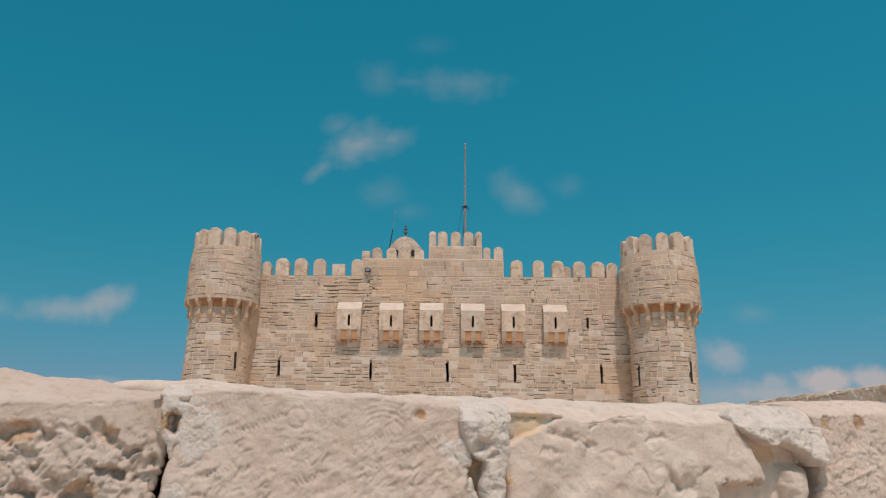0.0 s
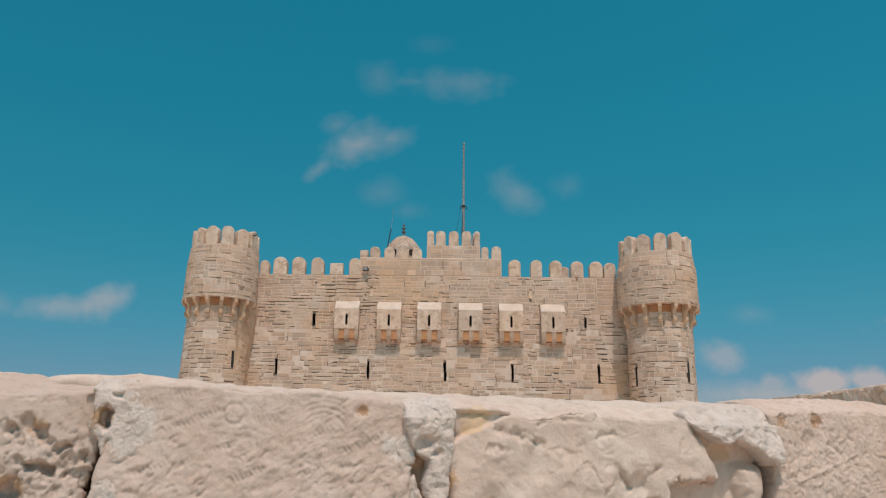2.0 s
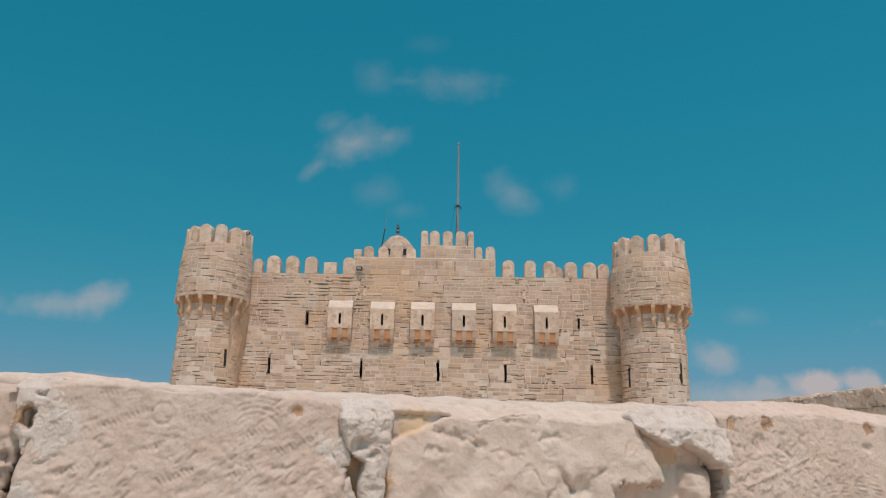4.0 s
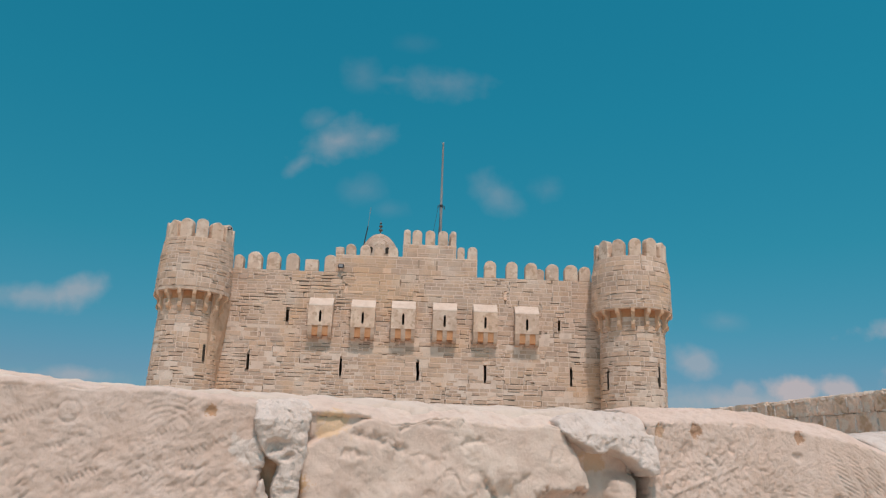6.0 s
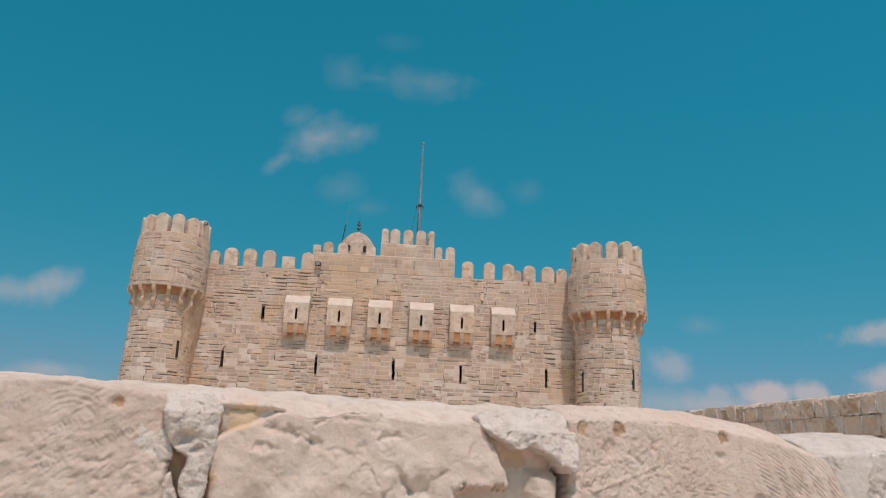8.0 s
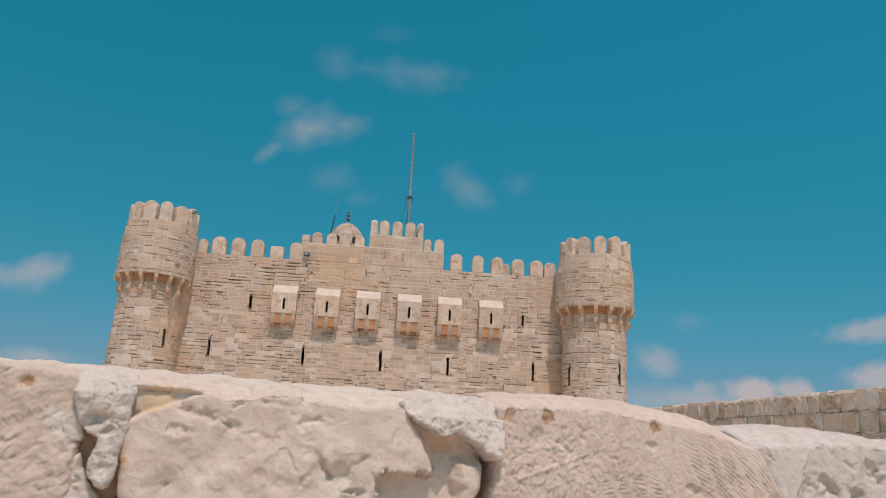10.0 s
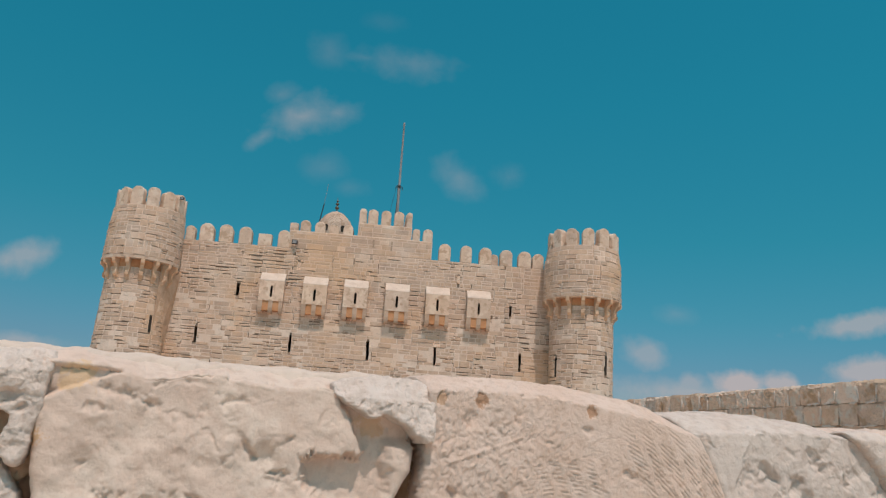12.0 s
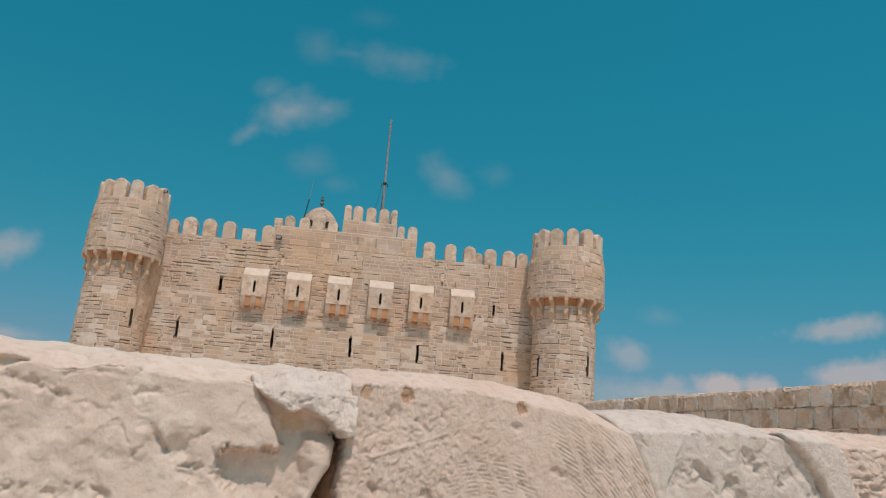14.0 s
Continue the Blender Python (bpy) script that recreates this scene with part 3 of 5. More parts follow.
    # no real openings: solid inset pieces with the slit's shade painted on
    for a, p, q in slits:
        v, f = arc_stone(a - 0.085 / shaft, a + 0.085 / shaft, p, q, shaft_r, -0.03, 1)
        v = [(x + shift, y, z) for x, y, z in v]
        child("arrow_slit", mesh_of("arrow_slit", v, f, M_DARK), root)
    return root


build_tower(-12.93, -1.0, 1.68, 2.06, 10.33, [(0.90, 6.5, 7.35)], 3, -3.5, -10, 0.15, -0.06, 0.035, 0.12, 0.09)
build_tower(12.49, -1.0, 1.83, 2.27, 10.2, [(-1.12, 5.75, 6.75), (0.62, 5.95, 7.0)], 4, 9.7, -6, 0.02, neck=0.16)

# dome behind the parapet
def dome_r(t):
    """Radius and height of the dome's outline, t from 0 at its foot to 1 at its point."""
    a = t * math.pi / 2
    return 1.27 * math.cos(a) ** 0.9 * (1 - 0.12 * math.sin(2 * a) * t), 14.55 + 1.55 * math.sin(a) ** 1.05 + 0.10 * t ** 6


dome = child("dome", mesh_of("dome", *lathe([(1.27, 11.4)] + [dome_r(i / 20) for i in range(20)] + [(0.06, 16.2), (0.04, 16.26)], 48), M_DRESSED, True), castle, pose(-2.68, 5, 0))
for r in range(20):
    pts = []
    for i in range(0, 15):
        rr, z = dome_r(0.12 + i / 18)
        for s in (1, -1):
            b = 2 * math.pi * r / 20 + s * 2 * math.pi / 40 * (i % 4 if (i // 4) % 2 == 0 else 4 - i % 4)
            pts.append(((rr + 0.008) * math.cos(b), (rr + 0.008) * math.sin(b), z))
    bands = [tube(pts[2 * i + s], pts[2 * i + 2 + s], 0.02, 5) for i in range(14) for s in (0, 1)]
    child("carved_band", mesh_of("carved_band", *join_vf(bands), M_DRESSED), dome)
# solid near-black panels; the shade inside the windows is painted
for k in range(7):
    v, f = round_merlon(0.28, 0.44, 0.30, 0.0)
    v = [(x, y - 1.275, z) for x, y, z in v]
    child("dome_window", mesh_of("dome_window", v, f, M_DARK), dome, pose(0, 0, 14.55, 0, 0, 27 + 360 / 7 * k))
child("finial", mesh_of("finial", *lathe([(0.03, 16.1), (0.03, 16.36), (0.13, 16.42), (0.14, 16.5), (0.04, 16.58), (0.03, 16.64), (0.12, 16.69), (0.12, 16.77), (0.03, 16.82), (0.025, 16.88), (0.08, 16.92), (0.07, 16.98), (0.015, 17.02), (0.01, 17.2)], 14), M_BRASS, True), dome, None, "tarnished brass finial of stacked balls")


def build_pole():
    root = thing("flagpole", "tall bare grey steel flagpole on the castle roof", "flagpole", (1.33, 51, 11.5))
    child("pole", mesh_of("pole", *lathe([(0.10, 0), (0.095, 6.8), (0.078, 6.9), (0.06, 11.4), (0.068, 11.42), (0.068, 11.5)], 16), M_POLE, True), root)
    child("collar", mesh_of("collar", *lathe([(0.09, 6.76), (0.125, 6.78), (0.125, 6.92), (0.09, 6.94)], 16), M_IRON), root)
    for a in range(0, 360, 90):
        c, s = math.cos(radians(a + 20)), math.sin(radians(a + 20))
        arm = child("arm", mesh_of("arm", *tube((0.1 * c, 0.1 * s, 6.95), (0.22 * c, 0.22 * s, 6.86), 0.014), M_IRON), root)
        child("spotlight", mesh_of("spotlight", *tube((0.21 * c, 0.21 * s, 6.88), (0.24 * c, 0.24 * s, 6.66), 0.03), M_IRON), arm)
    child("cleat_line", mesh_of("cleat_line", *join_vf([tube((-0.75, -0.05, 3.4), (-0.2, -0.05, 6.7), 0.010, 5), tube((-0.12, -0.06, 4.7), (-0.05, -0.06, 6.3), 0.02, 5)]), M_IRON), root)


build_pole()
ant = thing("antenna", "thin leaning whip antenna beside the dome", "antenna", (-3.85, 51, 11.5))
child("mast", mesh_of("mast", *tube((-0.5, 0, 0), (0.3, 0, 5.2), 0.035), M_IRON), ant)
child("whip", mesh_of("whip", *tube((0.3, 0, 5.2), (0.45, 0, 6.6), 0.014, 5), M_POLE), ant)
child("stub", mesh_of("stub", *tube((0.1, 0, 3.9), (0.36, 0, 4.3), 0.016, 5), M_IRON), ant)


def build_floodlight(x, y, z, s=1.0):
    root = thing("floodlight", "small dark floodlight fixed to the parapet", "floodlight", (x, y, z))
    for k in (-0.18, 0.18):
        child("bracket", mesh_of("bracket", *tube((k * s, 0.0, 0), (k * s, -0.25 * s, 0.05), 0.02), M_IRON), root)
    child("housing", mesh_of("housing", *box_vf(-0.17 * s, 0.17 * s, -0.34 * s, -0.14 * s, -0.14 * s, 0.14 * s, 0.02), M_IRON), root)
    child("lens", mesh_of("lens", *box_vf(-0.13 * s, 0.13 * s, -0.35 * s, -0.341 * s, -0.1 * s, 0.1 * s), M_POLE), root)


build_floodlight(-4.62, 45.98 + 0.03, 12.62, 0.9)


build_floodlight(-11.0, 44.3, 14.2, 0.55)


# ---- far wall beside the castle ----
def build_far_wall():
    p0, p1 = Vector((7.95, 8.4, 0)), Vector((5.15, 24.3, 0))
    d = (p1 - p0)
    length = d.length
    ang = math.degrees(math.atan2(d.y, d.x))
    core = new("wall_far", mesh_of("wall_far", *box_vf(0, length, -0.7, -0.03, -0.2, 2.64), M_DRESSED))
    core.matrix_world = pose(p0.x, p0.y, 0, 0, 0, ang)
    tagged(core, "long low wall of weathered squared limestone blocks", "wall", kind="structure")
    rng = random.Random(11)
    zs = [0.0, 0.36, 0.7, 1.05, 1.4, 1.76, 2.09, 2.41, 2.72]
    smears = []

    def smear(rng, p, q):
        """A ragged ribbon of mortar on the wall's face from p to q, along and up."""
        n = max(4, int(math.dist(p, q) / 0.035))
        d = Vector((q[0] - p[0], 0, q[1] - p[1])).normalized()
        side, verts, faces = Vector((-d.z, 0, d.x)), [], []
        for i in range(n + 1):
            c = Vector((p[0] + (q[0] - p[0]) * i / n, 0, p[1] + (q[1] - p[1]) * i / n)) + side * rng.uniform(-0.008, 0.008)
            b = rng.uniform(0.006, 0.034) * (1 - abs(2 * i / n - 1) ** 4)
            verts += [tuple(c + side * t * b + Vector((0, y, 0))) for t, y in ((-1, -0.02), (-0.6, 0.030), (0.6, 0.030), (1, -0.02))]
        for i in range(n):
            faces += [(4 * i + k, 4 * i + k + 1, 4 * i + k + 5, 4 * i + k + 4) for k in range(3)]
        return verts, faces

    shapes = []
    for k in range(6):
        bm = bmesh.new()
        bmesh.ops.create_cube(bm, size=1)
        bmesh.ops.subdivide_edges(bm, edges=bm.edges, cuts=5, use_grid_fill=True)
        for w in bm.verts:
            n = noise.noise_vector(w.co * 2.3 + Vector((k * 7.1, 0, 0)))
            f = noise.noise_vector(w.co * 6.1 + Vector((0, k * 5.3, 0)))
            c = Vector([max(-1, min(1, t * 2)) for t in w.co])
            e = sum(abs(t) > 0.9 for t in c)
            w.co *= 1 - 0.022 * max(0, e - 1)
            w.co += Vector((n.x * 0.03 + f.x * 0.015, n.y * 0.05 + f.y * 0.06, n.z * 0.04 + f.z * 0.02))
        me = bpy.data.meshes.new("wall_stone")
        bm.to_mesh(me)
        bm.free()
        me.materials.append(M_FARWALL)
        shapes.append(me)
    for c in range(4, len(zs) - 1):
        x = -rng.uniform(0, 0.4)
        while x < length:
            l = rng.uniform(0.26, 0.50)
            top = zs[c + 1] + (rng.uniform(-0.035, 0.03) if c == len(zs) - 2 else rng.uniform(-0.02, 0.02))
            h = top - zs[c] - (0.05 if rng.random() < 0.1 else 0.018)
            st = child("stone", shapes[rng.randrange(6)], core, pose(x + l / 2, -0.17 + rng.uniform(-0.015, 0.015), zs[c] + h / 2 + 0.009, rng.uniform(-1, 1), rng.uniform(-1, 1), rng.uniform(-1, 1)))
            st.scale = (l - 0.010, 0.36, h + 0.008)
            # pointing smeared over most of the joints
            if rng.random() < 0.7:
                smears.append(smear(rng, (x + rng.uniform(-0.01, 0.01), zs[c] + rng.uniform(0, 0.1)), (x + rng.uniform(-0.02, 0.02), zs[c] + h * rng.uniform(0.6, 1.05))))
            if c > 4 and rng.random() < 0.6:
                smears.append(smear(rng, (x + rng.uniform(0, 0.12), zs[c] + rng.uniform(-0.012, 0.012)), (x + l * rng.uniform(0.4, 1.1), zs[c] + rng.uniform(-0.012, 0.012))))
            x += l
    n, verts, faces = 400, [], []
    for i in range(n + 1):
        x = length * i / n
        a = 0.02 * noise.noise((x * 5, 1.0, 0)) + 0.03 * noise.noise((x * 13, 2.0, 0))
        b = 0.020 * noise.noise((x * 4, 3.0, 0)) + 0.030 * noise.noise((x * 14, 4.0, 0))
        verts += [(x, 0.012 + a, 2.668 + b), (x, -0.02 + a, 2.728 + b * 0.8), (x, -0.36, 2.735 + b), (x, -0.38, 2.60)]
    for i in range(n):
        faces += [(4 * i + k, 4 * i + k + 1, 4 * i + k + 5, 4 * i + k + 4) for k in range(3)]
    ob = child("pointing", mesh_of("pointing", *join_vf(smears), M_LIME), core, None, "pale mortar smeared over the joints")
    ob["kind"] = "stuff"
    child("capping", mesh_of("capping", verts, faces, M_MORTAR), core, None, "pale crumbling mortar along the wall's top edge")


build_far_wall()


# ---- rough stone wall close to the camera ----
def grad_noise(p, seed=0):
    """Smooth noise of an array of points, about -1 to 1."""
    i = np.floor(p).astype(np.int64)
    f = p - i
    s = f * f * f * (f * (f * 6 - 15) + 10)
    out = np.zeros(len(p))
    for c in range(8):
        o = np.array([c & 1, (c >> 1) & 1, (c >> 2) & 1])
        q = i + o
        h = (q[:, 0] * 73856093) ^ (q[:, 1] * 19349663) ^ (q[:, 2] * 83492791) ^ (seed * 2654435761)
        h = (h ^ (h >> 13)) * 1274126177
        h = (h ^ (h >> 16)) & 0xFFFFFF
        g = np.stack([(h & 255), (h >> 8) & 255, (h >> 16) & 255], 1) / 127.5 - 1
        w = np.prod(np.where(o, s, 1 - s), axis=1)
        out += w * np.sum(g * (f - o), axis=1)
    return out * 1.2


def fbm(p, size, octaves, seed, gain=0.5):
    out, amp, k = 0, 1.0, 1.0 / size
    for n in range(octaves):
        out = out + amp * grad_noise(p * k + 17.3 * n, seed + n)
        amp, k = amp * gain, k * 2.03
    return out


def ridged(p, size, octaves, seed, gain=0.55):
    """Noise with sharp crests, like chipped stone."""
    out, amp, k = 0, 1.0, 1.0 / size
    for n in range(octaves):
        out = out + amp * (0.28 - np.abs(grad_noise(p * k + 9.7 * n, seed + n)))
        amp, k = amp * gain, k * 2.1
    return out


def cells(p, size, seed):
    """Distance to the nearest of scattered points, in cells."""
    q = p / size
    i = np.floor(q).astype(np.int64)
    best = np.full(len(p), 9.0)
    for dx in (-1, 0, 1):
        for dy in (-1, 0, 1):
            for dz in (-1, 0, 1):
                c = i + np.array([dx, dy, dz])
                h = (c[:, 0] * 73856093) ^ (c[:, 1] * 19349663) ^ (c[:, 2] * 83492791) ^ (seed * 2654435761)
                h = (h ^ (h >> 13)) * 1274126177
                h = (h ^ (h >> 16)) & 0xFFFFFF
                o = np.stack([(h & 255), (h >> 8) & 255, (h >> 16) & 255], 1) / 255.0
                best = np.minimum(best, np.sum((c + o - q) ** 2, axis=1))
    return np.sqrt(best)


def smooth(a, b, x):
    t = np.clip((x - a) / (b - a), 0, 1)
    return t * t * (3 - 2 * t)


def pit(u, v, cu, cv, ru, rv, depth, turn=0.0, sharp=0.45):
    c, s = math.cos(radians(turn)), math.sin(radians(turn))
    a, b = (u - cu) * c + (v - cv) * s, (v - cv) * c - (u - cu) * s
    r = np.sqrt((a / ru) ** 2 + (b / rv) ** 2)
    return -depth * (1 - smooth(1 - sharp, 1 + sharp * 0.4, r))


WALL_O, WALL_D, WALL_N = np.array([0, 1.115, 1.40]), np.array([0.9676, 0.2527, 0.0]), np.array([0.2527, -0.9676, 0.0])


def to_world(u, w, v):
    return WALL_O + np.outer(u, WALL_D) + np.outer(w, WALL_N) + np.outer(v, (0, 0, 1))


def three(vals, s):
    """A smooth curve through a value at the start, the middle and the end."""
    a, b, c = vals
    return a * (1 - s) * (1 - 2 * s) + 4 * b * s * (1 - s) + c * s * (2 * s - 1)


TOPS = []


def rock_block(name, u0, u1, lean0, lean1, lip, crest, face, relief, mat, parent, label, step=0.0016, corner=0.014, bottom=None, deep=0.20, wavy=0.004):
    """A rough block: front, rounded lip, top sloping back, and both ends. relief(u, v, w) is its surface's height in metres."""
    cols = [(u0, -d, -1.0) for d in np.arange(deep, corner, -0.009)]
    cols += [(u0 + corner * (1 - math.cos(a)), -corner * (1 - math.sin(a)), -math.cos(a)) for a in np.linspace(0, math.pi / 2, 7)]
    cols += [(u, 0.0, 0.0) for u in np.arange(u0 + corner + step, u1 - corner, step)]
    cols += [(u1 - corner * (1 - math.cos(a)), -corner * (1 - math.sin(a)), math.cos(a)) for a in np.linspace(math.pi / 2, 0, 7)]
    cols += [(u1, -d, 1.0) for d in np.arange(corner + 0.009, deep + 0.005, 0.009)]
    rows = [("under", t) for t in np.linspace(0, 1, 26)] if bottom else []
    rows += [("face", t) for t in np.concatenate([np.linspace(0, 0.45, 12), np.linspace(0.47, 1, int(0.17 / step))])]
    rows += [("lip", t) for t in np.linspace(0.12, 1, 7)]
    rows += [("top", t) for t in np.linspace(0.03, 1, int(0.09 / step))] + [("back", t) for t in np.linspace(0.05, 1, 14)]
    rad, foot = 0.007, 0.009 if bottom else 0.0
    cu, cw, cn = (np.array([c[k] for c in cols]) for k in range(3))
    s = np.clip((cu - u0) / (u1 - u0), 0, 1)
    wave = np.stack([cu, np.full_like(cu, 3.1), np.zeros_like(cu)], 1)
    lv, cv = three(lip, s) + wavy * fbm(wave, 0.07, 3 if wavy < 0.005 else 5, 201, 0.5 if wavy < 0.005 else 0.62), three(crest, s) + 0.0045 * fbm(wave, 0.05, 4, 202, 0.6) - 0.004
    TOPS.append((name, u0, u1, lip, crest))
    bv = bottom(cu) if callable(bottom) else three(bottom, s) if bottom else np.full_like(cu, -0.32)
    if bottom:
        bv = bv + 0.006 * fbm(wave, 0.030, 3, 203, 0.6)
    U, W, V, NU, NW, NV = [], [], [], [], [], []
    for kind, t in rows:
        if kind == "under":
            a = max(0.0, t - 0.5) * math.pi
            v, w, nv, nw = bv + foot * (1 - math.cos(a)), np.full_like(cu, foot * (math.sin(a) - 1) - 0.10 * max(0.0, 1 - 2 * t)), -math.cos(a), math.sin(a)
        elif kind == "face":
            v, w, nv, nw = bv + foot + (lv - rad - bv - foot) * t, np.zeros_like(cu), 0.0, 1.0
        elif kind == "lip":
            a = t * math.pi / 2
            v, w, nv, nw = lv - rad + rad * math.sin(a), np.full_like(cu, -rad * (1 - math.cos(a))), math.sin(a), math.cos(a)
        elif kind == "top":
            v, w, nv, nw = lv + (cv - lv) * math.sin(t * math.pi / 2), np.full_like(cu, -rad - 0.09 * t), 0.97, 0.25
        else:
            v, w, nv, nw = cv - 0.03 * t * t, np.full_like(cu, -rad - 0.09 - 0.3 * t), 1.0, 0.0
        k = np.sqrt(np.maximum(0, 1 - cn ** 2))
        U.append(cu + (lean0 * (1 - s) + lean1 * s) * v), W.append(w + cw + face - 0.08 * np.minimum(v, 0.1)), V.append(v)
        NU.append(cn * (1 - abs(nv))), NW.append(nw * k), NV.append(np.full_like(cu, nv))
    U, W, V, NU, NW, NV = (np.concatenate(a) for a in (U, W, V, NU, NW, NV))
    ln = np.maximum(1e-6, np.sqrt(NU ** 2 + NW ** 2 + NV ** 2))
    calm = np.repeat([1 - 0.5 * float(smooth(0.8, 1.0, t)) if k in ("face", "under") else 1 - 0.45 * t if k == "lip" else 0.55 for k, t in rows], len(cols))
    h = relief(U, V, W) * calm
    U, W, V = U + h * NU / ln, W + h * NW / ln, V + h * NV / ln
    n, m = len(cols), len(rows)
    idx = np.arange(n * m).reshape(m, n)
    quads = np.stack([idx[:-1, :-1], idx[:-1, 1:], idx[1:, 1:], idx[1:, :-1]], -1).reshape(-1, 4)
    me = mesh_of(name, to_world(U, W, V).tolist(), quads.tolist(), mat, True)
    return child(name, me, parent, None, label)


def lump(name, at, radii, turn, amp, seed, mat, parent, label, taper=0.0, detail=5, size=0.02, power=0.75, pits=()):
    """A crust of mortar: a rounded lump with a broken surface, tapered to a point on one side."""
    bm = bmesh.new()
    bmesh.ops.create_icosphere(bm, subdivisions=detail, radius=1)
    p = np.array([v.co for v in bm.verts])
    faces = [[v.index for v in f.verts] for f in bm.faces]
    bm.free()
    p = np.sign(p) * np.abs(p) ** power
    q = p.copy()
    q[:, 1:] *= (1 - taper * np.clip(-p[:, :1], -0.3, 1))
    q *= np.array(radii)
    c, s = math.cos(radians(turn)), math.sin(radians(turn))
    u, v = q[:, 0] * c - q[:, 2] * s + at[0], q[:, 0] * s + q[:, 2] * c + at[2]
    w = q[:, 1] + at[1]
    pts = np.stack([u, v, w], 1)
    pts = warped(pts, size, size * 0.3, seed)
    h = amp * fbm(pts, size, 5, seed, 0.6) - amp * 0.5 * smooth(0.1, 0.5, fbm(pts, size * 0.5, 3, seed + 7))
    for hole in pits:
        h += pit(pts[:, 0], pts[:, 1], *hole, 0.5) * smooth(0.0, 0.4, p[:, 1])
    d = p / np.maximum(1e-6, np.linalg.norm(p, axis=1, keepdims=True))
    u, w, v = u + h * d[:, 0], w + h * d[:, 1], v + h * d[:, 2]
    return child(name, mesh_of(name, to_world(u, w, v).tolist(), faces, mat, True), parent, None, label)


def outline_distance(pu, pv, outline):
    """Distance of points to a closed outline, positive inside, and the nearest place on it."""
    pts = np.array(outline)
    best, nu, nv = np.full(len(pu), 9.0), np.zeros(len(pu)), np.zeros(len(pu))
    inside = np.zeros(len(pu), bool)
    for (au, av), (bu, bv) in zip(pts, np.roll(pts, -1, 0)):
        du, dv = bu - au, bv - av
        t = np.clip(((pu - au) * du + (pv - av) * dv) / max(1e-9, du * du + dv * dv), 0, 1)
        cu, cv = au + t * du, av + t * dv
        d = np.hypot(pu - cu, pv - cv)
        near_it = d < best
        best, nu, nv = np.where(near_it, d, best), np.where(near_it, cu, nu), np.where(near_it, cv, nv)
        cross = (av > pv) != (bv > pv)
        inside ^= cross & (pu < au + (pv - av) * du / (dv if dv else 1e-9))
    return np.where(inside, best, -best), nu, nv


def rounded_outline(outline, rounds=2):
    """The outline with its corners cut, twice over."""
    pts = np.array(outline)
    for _ in range(rounds):
        nxt = np.roll(pts, -1, 0)
        pts = np.stack([0.78 * pts + 0.22 * nxt, 0.22 * pts + 0.78 * nxt], 1).reshape(-1, 2)
    return pts


def plate(name, outline, face, tilt, thick, edge, relief, mat, parent, label, step=0.0013, ragged=0.0022, seed=0, bite=1.0, lip=0.056):
    """A broken slab in the plane of the wall: a drawn outline, an edge rounded over some width, sides that go back by its thickness."""
    pts = rounded_outline(outline)
    lo, hi = pts.min(0) - 5 * step, pts.max(0) + 5 * step
    us, vs = np.arange(lo[0], hi[0], step), np.arange(lo[1], hi[1], step)
    U, V = (a.ravel() for a in np.meshgrid(us, vs))
    p = stacked(U, V, np.zeros_like(U))
    wob = ragged * fbm(p, 0.012, 4, seed + 301, 0.6)
    ju, jv = U + wob, V + ragged * fbm(p, 0.014, 4, seed + 302, 0.6)
    d, nu, nv = outline_distance(ju, jv, pts)
    out = d < 0
    side = np.clip(-d / (3.2 * step), 0, 1)
    fu, fv = np.where(out, nu - ju + U, U), np.where(out, nv - jv + V, V)
    t = np.clip(d / edge, 0, 1)
    bow = np.sqrt(np.maximum(0, 1 - (1 - t) ** 2))
    foot = pts[:, 1].min()
    W = face - tilt * (fv - foot) - 0.9 * np.maximum(0, fv - lip) - edge * 0.9 * (1 - bow) + bite * relief(fu, fv, np.zeros_like(fu)) * (0.35 + 0.65 * bow)
    W = W - thick * side
    n, m = len(us), len(vs)
    keep = (d > -3.6 * step).reshape(m, n)
    idx = np.arange(n * m).reshape(m, n)
    ok = keep[:-1, :-1] & keep[:-1, 1:] & keep[1:, 1:] & keep[1:, :-1]
    quads = np.stack([idx[:-1, :-1], idx[:-1, 1:], idx[1:, 1:], idx[1:, :-1]], -1)[ok]
    used = np.unique(quads)
    back = np.zeros(n * m, np.int64)
    back[used] = np.arange(len(used))
    ob = child(name, mesh_of(name, to_world(fu, W, fv)[used].tolist(), back[quads].tolist(), mat, True), parent, None, label)
    ob.matrix_parent_inverse = NEAR_INV
    return ob


def stacked(u, v, w):
    return np.stack([u, v, w], 1)


def warped(p, size, amp, seed):
    return p + amp * np.stack([fbm(p, size, 3, seed), fbm(p, size, 3, seed + 20), fbm(p, size, 3, seed + 40)], 1)


